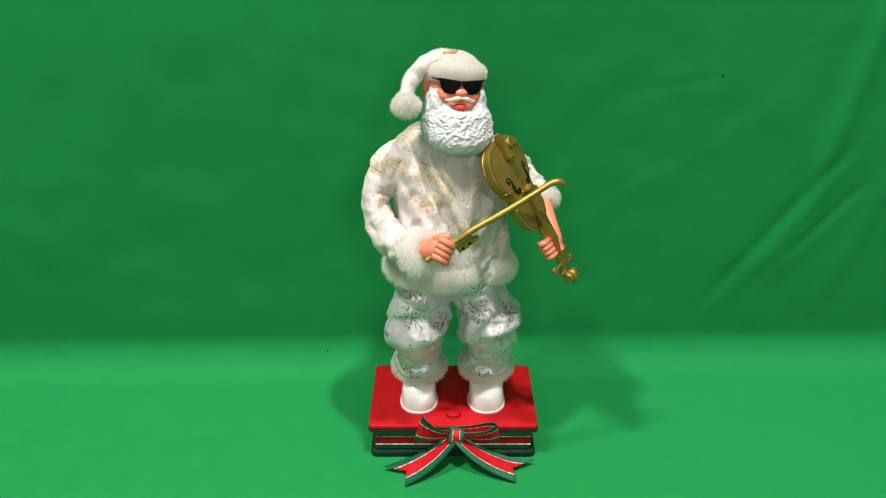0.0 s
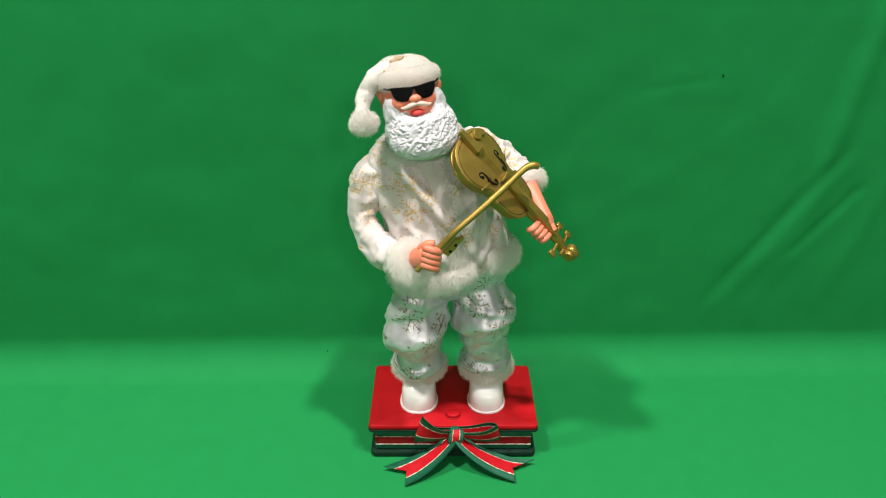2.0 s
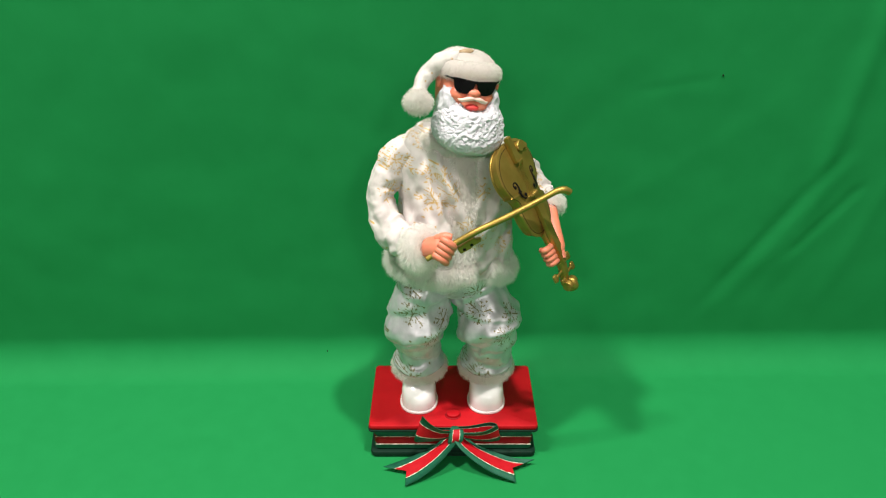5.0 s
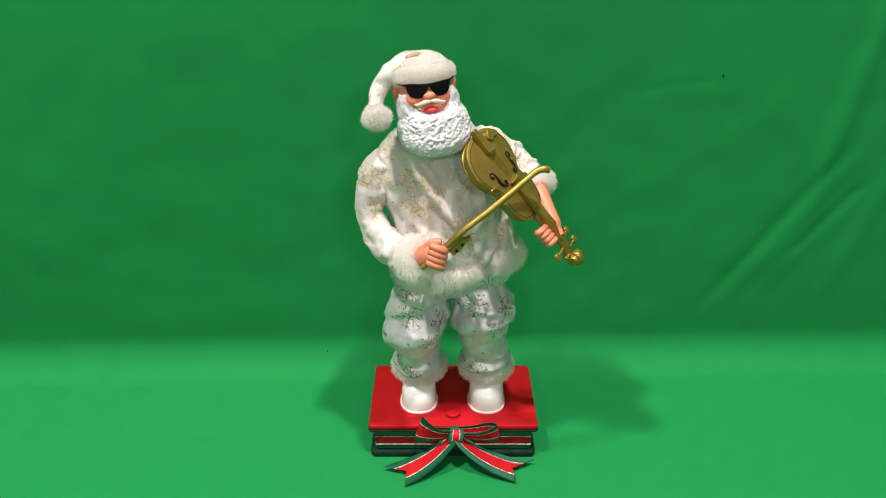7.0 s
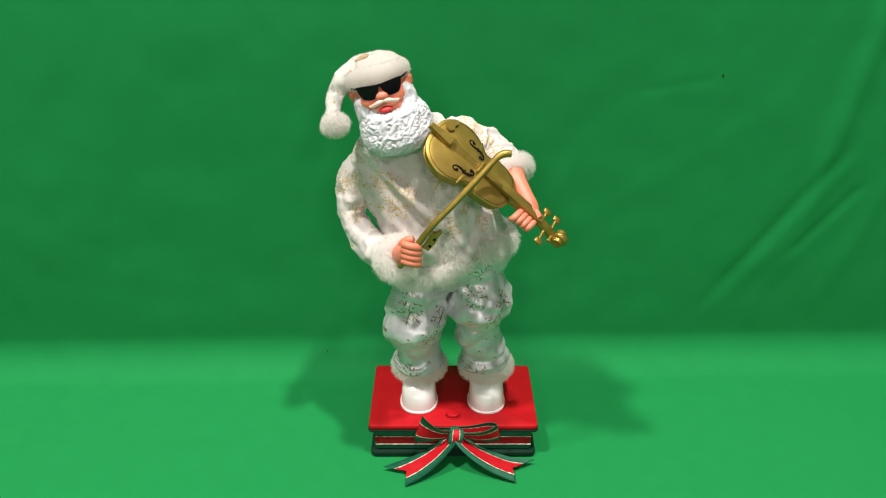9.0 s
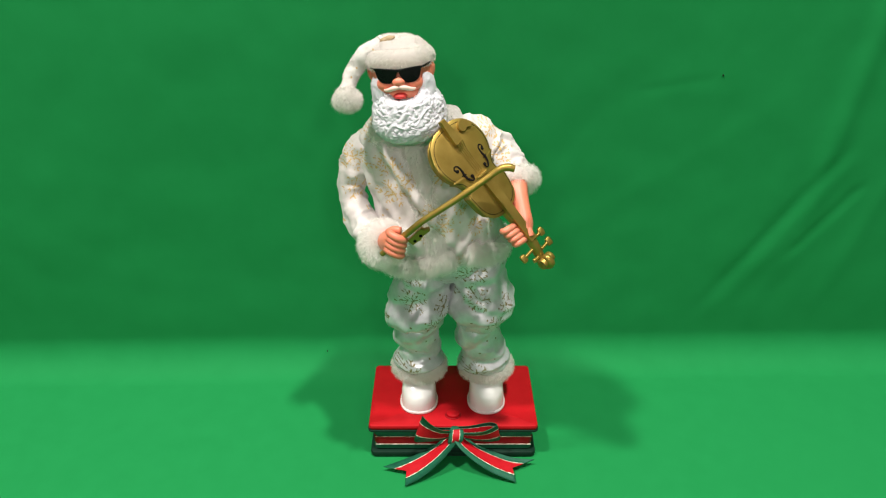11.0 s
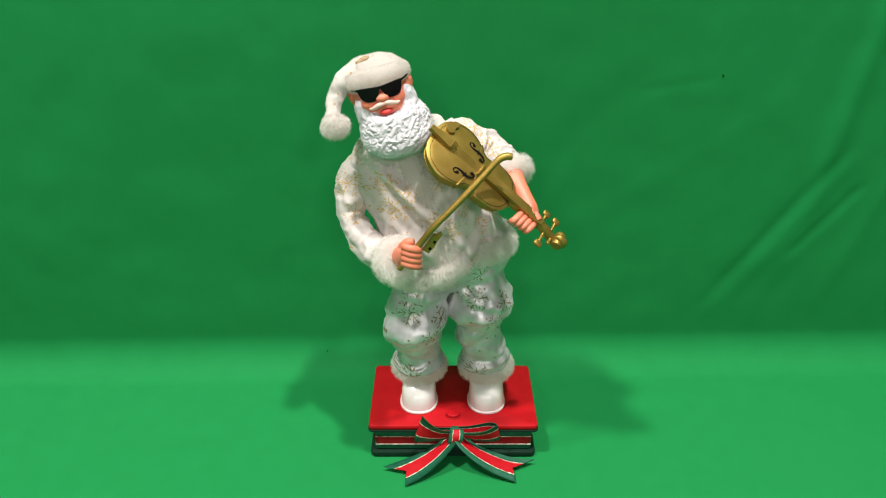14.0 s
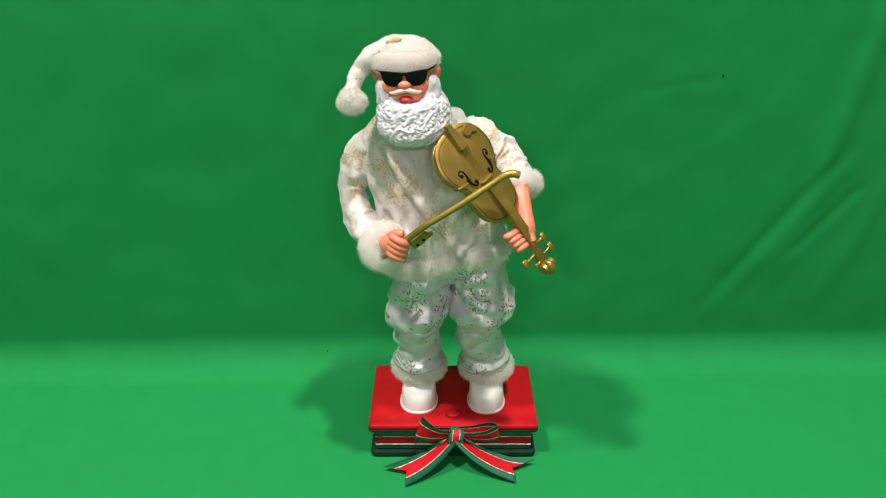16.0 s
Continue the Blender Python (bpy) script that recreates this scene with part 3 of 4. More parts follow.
def build_jacket():
    trunk = stack([(0.1460, -0.006, -0.004, 0.0420, 0.0300), (0.154, -0.0062, -0.004, 0.0430, 0.0315), (0.170, -0.007, -0.005, 0.0410, 0.0322), (0.190, -0.0085, -0.006, 0.0390, 0.0310), (0.208, -0.010, -0.006, 0.0400, 0.0290), (0.222, -0.0115, -0.005, 0.0420, 0.0265), (0.232, -0.0135, -0.005, 0.0390, 0.0235), (0.240, -0.0145, -0.005, 0.0330, 0.0205), (0.2455, -0.0145, -0.006, 0.0260, 0.0170), (0.2490, -0.015, -0.007, 0.0150, 0.0120)], 80, 120)
    trunk = rumpled(trunk, 0.0022, 45, (1.3, 1.3, 0.6), 2.2)
    trunk = rumpled(trunk, 0.0016, 62, (1.2, 1.2, 0.7), 6.2, True)
    trunk = rumpled(trunk, 0.0012, 95, (1.3, 1.0, 0.6), 11.2, True)
    trunk = rumpled(trunk, 0.0005, 190, (1, 1, 0.8), 9.2)
    trunk = pleated(trunk, [(-0.036, 0.236, -0.012, 0.190, 0.0036, 0.0030), (-0.030, 0.222, 0.004, 0.168, 0.0040, 0.0030), (-0.046, 0.205, -0.020, 0.170, 0.0034, 0.0022), (0.018, 0.226, 0.006, 0.190, 0.0034, 0.0022), (0.024, 0.176, 0.006, 0.160, 0.0036, 0.0020), (0.030, 0.190, 0.020, 0.156, 0.0030, 0.0020)])
    jacket = upper("jacket", trunk, "jacket", "white plush jacket with gold snowflake print and fur trim")
    seat = rumpled(stack([(0.122, -0.001, 0.002, 0.018, 0.010), (0.126, -0.001, 0.001, 0.031, 0.016), (0.134, -0.002, -0.001, 0.0375, 0.0225), (0.147, -0.004, -0.003, 0.0385, 0.0245), (0.155, -0.004, -0.003, 0.036, 0.023)], 40, 90), 0.002, 90, (1, 1, 0.7), 4)
    upper("trouser_seat", seat, "satin", "silvery white satin trouser top")
    # hem: fluffy roll, dropping lower on the bow-arm side, parted at the front
    pts = []
    for k in range(61):
        a = radians(-66 + 346 * k / 60)
        x, y = -0.0045 + 0.0378 * math.cos(a), -0.005 + 0.0285 * math.sin(a)
        pts.append((x, y, 0.1510 + 0.055 * (x + 0.006) * (1 if x < -0.006 else 0.6) + 0.007 * max(0, math.cos(a + radians(72))) ** 8, 0.0076))
    roll = tube(pts, 90, 18)
    furry("hem_fur", roll, jacket, 11, 0.0044, "thick white fur hem", fall=0.5)
    band = []
    for z, x in ((0.152, -0.004), (0.165, -0.006), (0.185, -0.009), (0.205, -0.0115), (0.225, -0.015), (0.236, -0.018)):
        ry = {0.152: 0.0325, 0.165: 0.0325, 0.185: 0.0312, 0.205: 0.0293, 0.225: 0.0255, 0.236: 0.021}[z]
        band.append((x, -0.0055 - ry + 0.0084, z, 0.0100))
    furry("front_fur", tube(band, 50, 18), jacket, 9, 0.0032, "white fur band down the jacket front", fall=0.3)
    furry("collar_fur", ring((-0.0175, -0.009, 0.2395), 0.0215, 0.0170, 0.0062, (8, -4, 0)), jacket, 7, 0.0028, "white fur collar", fall=0.2)
    # sleeves
    bow_arm = gathered([(-0.036, -0.004, 0.2255, 0.0138), (-0.0485, -0.004, 0.2200, 0.0138), (-0.0580, -0.005, 0.2085, 0.0112), (-0.0612, -0.009, 0.1945, 0.0088), (-0.0568, -0.017, 0.1805, 0.0104), (-0.0480, -0.029, 0.1745, 0.0112), (-0.0405, -0.044, 0.1760, 0.0106)], 110, 56, 0.24, 5.0, 2.0)
    bow_arm = rumpled(rumpled(rumpled(bow_arm, 0.0016, 70, (1, 1, 1), 31), 0.0010, 46, (0.6, 0.9, 1.4), 12, True), 0.0004, 240, (1, 1, 1), 5)
    sleeve = part("bow_arm_sleeve", bow_arm, "jacket", jacket, "creased white sleeve with gold print, elbow bent")
    other = gathered([(0.012, -0.003, 0.2275, 0.0142), (0.025, -0.003, 0.2235, 0.0142), (0.0365, -0.006, 0.2150, 0.0122), (0.0425, -0.013, 0.2080, 0.0108), (0.0460, -0.020, 0.2030, 0.0102)], 80, 56, 0.22, 4.0, 5.0)
    other = rumpled(rumpled(rumpled(other, 0.0014, 110, (1, 1, 1), 47), 0.0010, 66, (1.2, 1, 1), 22, True), 0.0005, 240, (1, 1, 1), 9)
    part("neck_arm_sleeve", other, "jacket", jacket, "short bunched white sleeve with gold print")

    def cuff(c, d, r, minor, label):
        q = Vector(d).to_track_quat("Z", "Y").to_matrix().to_4x4()
        sh = moved(ring((0, 0, 0), r, r, minor), Matrix.Translation(c) @ q)
        furry("sleeve_cuff_fur", sh, jacket, 8, 0.0032, label, fall=0.3)

    cuff((-0.0395, -0.0475, 0.1765), (0.45, -0.75, 0.30), 0.0086, 0.0062, "white fur sleeve cuff by the bow")
    cuff((0.0470, -0.0220, 0.2025), (0.15, -0.75, -0.62), 0.0082, 0.0056, "white fur sleeve cuff by the fiddle")


def finger(pts):
    return tube(pts, 16, 14)


def build_fists():
    shapes = [tube([(-0.0425, -0.0470, 0.1770, 0.0068), (-0.0385, -0.0540, 0.1800, 0.0080), (-0.0345, -0.0590, 0.1825, 0.0084), (-0.0318, -0.0610, 0.1825, 0.0070)], 24, 24)]
    for k in range(4):
        x, z = -0.0012 * k, -0.0039 * k
        shapes.append(finger([(-0.0370 + x, -0.0640, 0.1915 + z, 0.0026), (-0.0325 + x, -0.0672, 0.1900 + z, 0.0028), (-0.0283 + x, -0.0668, 0.1876 + z, 0.0027), (-0.0262 + x, -0.0635, 0.1852 + z, 0.0025), (-0.0268 + x, -0.0600, 0.1840 + z, 0.0022)]))
    shapes.append(finger([(-0.0385, -0.0570, 0.1880, 0.0030), (-0.0335, -0.0602, 0.1915, 0.0030), (-0.0285, -0.0622, 0.1920, 0.0024)]))
    c = np.array([-0.0315, -0.0610, 0.1820])
    shapes = [(c + np.array([0.0038, -0.0005, 0.0012]) + (v - c) * np.array([0.84, 0.88, 0.90]), f) for v, f in shapes]
    upper("bow_fist", join(*shapes), "skin", "peach vinyl fist closed round the bow")
    shapes = [tube([(0.0468, -0.0260, 0.2050, 0.0064), (0.0468, -0.0350, 0.1995, 0.0062), (0.0485, -0.0440, 0.1925, 0.0052), (0.0495, -0.0510, 0.1860, 0.0052), (0.0485, -0.0545, 0.1825, 0.0044)], 34, 24)]
    for k in range(4):
        s, z = 0.0026 * k, 0.0034 * k
        shapes.append(finger([(0.0440 + s, -0.0545, 0.1885 - z, 0.0022), (0.0395 + s, -0.0600, 0.1885 - z, 0.0024), (0.0360 + s, -0.0618, 0.1875 - z, 0.0024), (0.0345 + s, -0.0590, 0.1862 - z, 0.0021)]))
    shapes.append(finger([(0.0500, -0.0500, 0.1880, 0.0034), (0.0528, -0.0550, 0.1840, 0.0028), (0.0540, -0.0580, 0.1805, 0.0022)]))
    c = np.array([0.0425, -0.0575, 0.1830])
    shapes = shapes[:1] + [(c + (v - c) * 0.88, f) for v, f in shapes[1:]]
    upper("neck_fist", join(*shapes), "skin", "peach vinyl forearm and fist round the fiddle neck")


HC = np.array([-0.0195, -0.0150, 0.2740])  # middle of the head


def build_head():
    head = upper("head", join(stack([(0.2500, -0.0190, -0.014, 0.0130, 0.0150), (0.2580, -0.0193, -0.016, 0.0165, 0.0185), (0.2680, -0.0195, -0.0160, 0.0185, 0.0195), (0.2780, -0.0195, -0.0145, 0.0185, 0.0190), (0.2840, -0.0197, -0.0135, 0.0165, 0.0170), (0.2880, -0.0200, -0.012, 0.0110, 0.0110)], 50, 60), ball((-0.0197, -0.0358, 0.2749), (0.0040, 0.0034, 0.0029), 16, 22)), "skin", "peach painted face of the toy")
    for x in (-0.0275, -0.0118):
        part("cheek", ball((x, -0.0305, 0.2725), (0.0058, 0.0048, 0.0048), 16, 24), "cheek", head, "rosy cheek")
    for x, s in ((-0.0392, -1), (0.0002, 1)):
        part("ear", rumpled(ball((x - s * 0.0016, -0.0175, 0.2765), (0.0022, 0.0030, 0.0042), 16, 20), 0.0006, 300, seed=3), "skin", head)
    part("mouth", ball((-0.0195, -0.0363, 0.2666), (0.0042, 0.0028, 0.0018), 16, 24), "lips", head, "open red mouth")
    mo = []
    for s in (-1, 1):
        mo.append(tube([(-0.0195, -0.0376, 0.2722, 0.0012), (-0.0195 + s * 0.0035, -0.0380, 0.2717, 0.0014), (-0.0195 + s * 0.0072, -0.0364, 0.2703, 0.0011), (-0.0195 + s * 0.0092, -0.0350, 0.2704, 0.0005)], 20, 14))
    part("moustache", join(*mo), "brow", head, "thin pale moulded moustache")
    # beard: one moulded shell, cut with wavy locks
    v, f = ball((-0.0175, -0.0235, 0.2535), (0.0230, 0.0215, 0.0190), 120, 190)
    out = []
    for p in v:
        d = Vector(p) - Vector((-0.0175, -0.0235, 0.2535))
        n = d.normalized()
        if p[2] < 0.2535:
            low = min(1, (0.2535 - p[2]) / 0.019)
            p = p + np.array([d.x * 0.26 * low, -0.0060 * low + d.y * 0.2 * low, -0.0004 * low])
        if n.y < 0:
            gap = math.exp(-(d.x / 0.0080) ** 4) * ease(p[2], 0.2626, 0.2660)
            p = p + np.array([0, 0.012, 0]) * gap
        a = math.atan2(n.x, -n.y) * 1.0
        q = Vector((a * 2.6, n.z * 2.2, 0))
        sway = 0.9 * noise.noise(q * 1.2 + Vector((5, 1, 0))) + 0.6 * noise.noise(q * 2.4)
        lock = noise.noise(Vector((a * 5.2 + sway * 2.2, n.z * 3.4 + sway * 1.6, 2.0)))
        fine = noise.noise(Vector((a * 15 + sway * 8, n.z * 5.0 + sway * 5.0, 7.0)))
        h = 0.0014 * (1 - 2.0 * abs(lock) ** 0.8) + 0.0006 * (1 - 2 * abs(fine)) - 0.0006
        out.append(np.array(p) + np.array(n) * h)
    shell = (np.array(out), f)
    sides = []
    for x, s in ((-0.0334, -1), (-0.0062, 1)):
        b = ball((x + s * 0.0002, -0.0228, 0.2655), (0.0064, 0.0102, 0.0118), 40, 50)
        sides.append(rumpled(rumpled(b, 0.0016, 170, (1, 1, 0.6), 3 + s, True), 0.0006, 480, (1, 1, 0.5), 5 + s, True))
    # moulded locks lie over the shell, each a tapering S
    dice = random.Random(11)
    locks = []
    for row in range(12):
        e0 = 0.62 - row * 0.155
        count = 13 + min(row, 4) + (2 if row < 8 else -6)
        for k in range(count):
            a0 = -1.95 + 3.9 * (k + 0.5 * (row % 2) + dice.uniform(0.1, 0.6)) / count
            if e0 > 0.25 and abs(a0) < 0.62:
                continue
            side, wave, pts = (1 if noise.noise(Vector((a0 * 2.6, e0 * 2.8, 3.3))) > 0 else -1), dice.uniform(0.09, 0.20), []
            wide, phase = dice.uniform(0.0013, 0.0024), dice.uniform(0.0, 2.6)
            reach = dice.uniform(0.20, 0.34)
            for s in np.linspace(0, 1, 6):
                e = e0 - reach * s
                a = a0 * (1 - 0.18 * s) + side * (wave * math.sin(s * 4.6 + phase) + 0.16 * s * s)
                n = Vector((math.cos(e) * math.sin(a), -math.cos(e) * math.cos(a), math.sin(e)))
                low = min(1, max(0.0, -0.0190 * n.z) / 0.019)
                q = Vector((n.x * 0.0230 * (1 + 0.26 * low), n.y * 0.0215 * (1 + 0.2 * low) - 0.0060 * low, n.z * 0.0190 - 0.0004 * low))
                q += n * (-0.0024 + 0.0006 * math.sin(2.4 * s) + dice.uniform(0.0006, 0.0026) * s)
                pts.append((-0.0175 + q.x, -0.0235 + q.y, 0.2535 + q.z, max(0.0002, wide * (0.55 + 0.9 * s) * (1 - s) ** 0.6 * 1.25 if s < 1 else 0.0002)))
            locks.append(rumpled(tube(pts, 18, 10), 0.0003, 600, seed=k + row))
    shape = join(shell, *sides, *locks)
    v = shape[0]
    v[:, 0] = -0.0165 + (v[:, 0] + 0.0175) * 0.94
    v[:, 2] = np.where(v[:, 2] < 0.2600, 0.2600 + (v[:, 2] - 0.2600) * 0.90, v[:, 2])
    upper("beard", shape, "beard", "full wavy white moulded plastic beard")
    # sunglasses
    glasses = upper("sunglasses", join(tube([(-0.0208, -0.0362, 0.2812, 0.0009), (-0.0196, -0.0372, 0.2816, 0.0009), (-0.0184, -0.0362, 0.2812, 0.0009)], 8, 10),
                                       tube([(-0.0325, -0.0325, 0.2815, 0.0006), (-0.0368, -0.025, 0.2818, 0.0006), (-0.0385, -0.014, 0.2815, 0.0006)], 14, 10),
                                       tube([(-0.0067, -0.0325, 0.2815, 0.0006), (-0.0024, -0.025, 0.2818, 0.0006), (-0.0006, -0.014, 0.2815, 0.0006)], 14, 10)), "black", "black plastic sunglasses")
    for s in (-1, 1):
        o = [(0.0008, 0.0040), (0.0150, 0.0046), (0.0154, 0.0032), (0.0140, -0.0012), (0.0118, -0.0034), (0.0085, -0.0042), (0.0050, -0.0038), (0.0026, -0.0018), (0.0010, 0.0012)]
        o = catmull(o + [o[0]], 50)[:-1]
        o = [(s * a * 0.9, b) for a, b in o]
        m = Matrix.Translation((-0.0196, -0.0372, 0.2782)) @ pose(0, 0, 0, 90, 0, 0) @ pose(0, 0, 0, 0, -s * 16 * -1, 0)
        crisp(part("lens", moved(prism(o, -0.0008, 0.0008, 0.05), m), "black", glasses, "black opaque lens"))


def build_hat():
    dome = stack([(-0.008, 0, 0.001, 0.0165, 0.0170), (-0.002, 0, 0.001, 0.0178, 0.0183), (0.004, 0.0000, 0.001, 0.0182, 0.0186), (0.0080, -0.0008, 0.001, 0.0160, 0.0166), (0.0113, -0.0020, 0.001, 0.0120, 0.0126), (0.0136, -0.0028, 0.001, 0.0058, 0.0058)], 36, 60)
    m = pose(-0.0200, -0.0130, 0.2835, -8, 0, 0)
    dome = moved(rumpled(dome, 0.0008, 120, seed=2), m)
    hat = furry("hat", dome, figure, 5, 0.0010, "white felt hat with a drooping tail and fur brim", "hat_plush", fall=0.1)
    MOVES["upper"].append(hat)
    tail = rumpled(rumpled(tube([(-0.0130, -0.0150, 0.2890, 0.0040), (-0.0210, -0.0170, 0.2925, 0.0050), (-0.0310, -0.0190, 0.2915, 0.0056), (-0.0405, -0.0200, 0.2866, 0.0052), (-0.0472, -0.0215, 0.2796, 0.0048), (-0.0510, -0.0265, 0.2720, 0.0044), (-0.0522, -0.0300, 0.2670, 0.0042)], 60, 36), 0.0012, 130, seed=6), 0.0004, 420, seed=1)
    furry("tail", tail, hat, 5, 0.0009, "drooping soft white tail", "hat_print", fall=0.1)
    furry("brim", moved(ring((0, 0, 0), 0.0155, 0.0168, 0.0054, tall=1.05), pose(-0.0203, -0.0145, 0.2838, -9, 0, 0)), hat, 9, 0.0017, "thick white fur brim", "hat_plush", fall=0.1)
    part("sequin_patch", moved(rumpled(ball((0, 0, 0), (0.0050, 0.0018, 0.0010), 12, 24), 0.0004, 400), pose(-0.0252, -0.0222, 0.2966, 48, -14, 0)), "tan", hat, "small tan glitter print on the crown")
    furry("pompom", rumpled(ball((-0.0520, -0.0305, 0.2652), (0.0074, 0.0074, 0.0074), 26, 36), 0.0018, 130, seed=3), hat, 14, 0.0026, "round white fur bobble", "hat_plush", fall=0.15)


build_boots()
build_legs()
build_jacket()
build_fists()
build_head()
build_hat()


# ---- fiddle and its bow ----
def frame_of(origin, along, across):
    """Axes: x across, y along, z out of the front."""
    y = Vector(along).normalized()
    x = Vector(across)
    x = (x - y * x.dot(y)).normalized()
    z = x.cross(y)
    return Matrix.Translation(origin) @ Matrix((x, y, z)).transposed().to_4x4()


# the belly's middle line runs from the chin end down to the scroll
VIOLIN = frame_of((0.0038, -0.0422, 0.2482), (0.5570, -0.1503, -0.8167), (-0.6666, -0.6959, -0.2671))


def violin_outline(k=1.0):
    half = [(0.0, 0.0), (0.0090, 0.0008), (0.0162, 0.0050), (0.0203, 0.0120), (0.0212, 0.0195), (0.0196, 0.0260), (0.0180, 0.0290), (0.0186, 0.0300), (0.0152, 0.0330), (0.0136, 0.0370), (0.0142, 0.0410), (0.0163, 0.0425), (0.0160, 0.0470), (0.0152, 0.0535), (0.0125, 0.0595), (0.0070, 0.0632), (0.0, 0.0640)]
    h = catmull(half, 60)
    full = np.vstack([h, (h * np.array([-1, 1]))[1:-1][::-1]])
    c = np.array([0, 0.032])
    return c + (full - c) * k * np.array([0.97, 1.0])


def arched(outline, z0, rise, n=9):
    """A gently arched plate from an outline, thick at its rim."""
    c = np.array([0, 0.032])
    v, rows = [], []
    for z, k in [(z0 - 0.0016, 0.97), (z0 - 0.0016, 1.0), (z0 - 0.0003, 1.0)] + [(z0 + rise * (1 - (1 - t) ** 2) ** 1.0, 1 - t * 0.98) for t in np.linspace(0.03, 1, n)]:
        rows.append(1)
        for p in outline:
            q = c + (p - c) * k
            v.append((q[0], q[1], z))
    return capped(np.array(v), len(rows), len(outline))


def build_violin():
    violin = tagged(new("violin"), "gold painted toy violin held under the figure's chin", "violin")
    violin.matrix_basis = VIOLIN
    crisp(part("top_plate", arched(violin_outline(1.0), 0.0, 0.0022), "gold", violin, "arched gold front plate"), 50)
    part("ribs", prism(violin_outline(0.94), -0.0060, -0.0010, 0.0), "gold", violin)
    crisp(part("back_plate", prism(violin_outline(0.955), -0.0072, -0.0058, 0.01), "gold", violin), 50)
    line = violin_outline(0.93)
    part("purfling", tube([(p[0], p[1], 0.0002, 0.00022) for p in np.vstack([line, line[:1]])[::2]], 160, 6), "dark", violin, "thin dark line round the plate")
    part("neck", tube([(0, 0.060, -0.0030, 0.0034), (0, 0.066, -0.0018, 0.0030), (0, 0.080, -0.0010, 0.0027), (0, 0.0885, -0.0010, 0.0027)], 20, 18), "gold", violin)
    crisp(part("fingerboard", prism([(-0.0032, 0.041), (0.0032, 0.041), (0.0027, 0.0875), (-0.0027, 0.0875)], 0.0016, 0.0046, 0.02), "gold", violin, "long gold fingerboard"))
    # peg box and scroll curl back on themselves
    curl = [(0, 0.0865, 0.0006, 0.0032), (0, 0.0930, -0.0004, 0.0032), (0, 0.0985, -0.0022, 0.0030), (0, 0.1030, -0.0030, 0.0030), (0, 0.1065, -0.0008, 0.0030), (0, 0.1060, 0.0024, 0.0028), (0, 0.1025, 0.0030, 0.0024), (0, 0.1012, 0.0006, 0.0020)]
    part("scroll", join(tube(curl, 50, 20), moved(stack([(-0.0046, 0, 0, 0.0026, 0.0026), (-0.0042, 0, 0, 0.0034, 0.0034), (0.0042, 0, 0, 0.0034, 0.0034), (0.0046, 0, 0, 0.0026, 0.0026)], 10, 24), Matrix.Translation((0, 0.1037, 0.0002)) @ pose(0, 0, 0, 0, 90, 0))), "gold", violin, "curled gold scroll")
    for y, s, reach in ((0.0885, -1, 0.0060), (0.0925, 1, 0.0075), (0.0965, -1, 0.0062), (0.0985, 1, 0.0030)):
        x = s * 0.0025
        peg = [tube([(x, y, -0.0002, 0.0010), (x + s * reach * 0.5, y, -0.0002, 0.0010), (x + s * reach, y, -0.0002, 0.0012)], 10, 12)]
        o = catmull([(0, -0.0024), (0.0030, -0.0026), (0.0036, 0.0), (0.0030, 0.0026), (0, 0.0024), (-0.0006, 0), (0, -0.0024)], 30)[:-1]
        peg.append(moved(prism([(s * a * (1 if reach > 0.004 else 0.5), b * (1 if reach > 0.004 else 0.5)) for a, b in o], -0.0009, 0.0009, 0.12), Matrix.Translation((x + s * reach, y, -0.0002))))
        part("peg", join(*peg), "gold", violin)
    crisp(part("tailpiece", prism([(-0.0017, -0.0034), (0.0017, -0.0034), (0.0030, 0.0120), (0.0026, 0.0136), (-0.0026, 0.0136), (-0.0030, 0.0120)], 0.0008, 0.0042, 0.05), "gold", violin, "tapered gold tailpiece"))
    for k in range(4):
        x = -0.0021 + 0.0014 * k
        part("string", tube([(x * 0.9, 0.0125, 0.0052, 0.00030), (x, 0.0150, 0.0044, 0.00034), (x, 0.0185, 0.0030, 0.00016), (x, 0.0330, 0.0028, 0.00016), (x, 0.0360, 0.0052, 0.00030), (x, 0.0420, 0.0049, 0.00022)], 30, 6), "gold", violin)
    crisp(part("chin_rest", prism(catmull([(-0.0158, 0.0070), (-0.0120, 0.0036), (-0.0078, 0.0050), (-0.0066, 0.0082), (-0.0090, 0.0104), (-0.0120, 0.0096), (-0.0150, 0.0108), (-0.0168, 0.0092), (-0.0158, 0.0070)], 40)[:-1], 0.0004, 0.0026, 0.06), "gold", violin, "small gold chin rest"))
    crisp(part("bridge", moved(prism([(-0.0050, 0), (-0.0040, 0.0014), (-0.0046, 0.0026), (-0.0030, 0.0036), (0.0030, 0.0036), (0.0046, 0.0026), (0.0040, 0.0014), (0.0050, 0)], -0.0007, 0.0007, 0.04), Matrix.Translation((0, 0.0362, 0.0016)) @ pose(0, 0, 0, 90, 0, 0)), "gold", violin, "gold bridge"))
    # no opening is cut: near-black shapes on the plate give the holes' inner shade
    for s in (-1, 1):
        p = [(0.0118, 0.0252), (0.0128, 0.0236), (0.0116, 0.0222), (0.0098, 0.0232), (0.0094, 0.0268), (0.0098, 0.0300), (0.0090, 0.0332), (0.0072, 0.0352), (0.0058, 0.0346), (0.0060, 0.0330)]
        w = [0.0010, 0.0005, 0.00045, 0.0005, 0.0007, 0.0008, 0.0007, 0.0005, 0.00045, 0.0009]
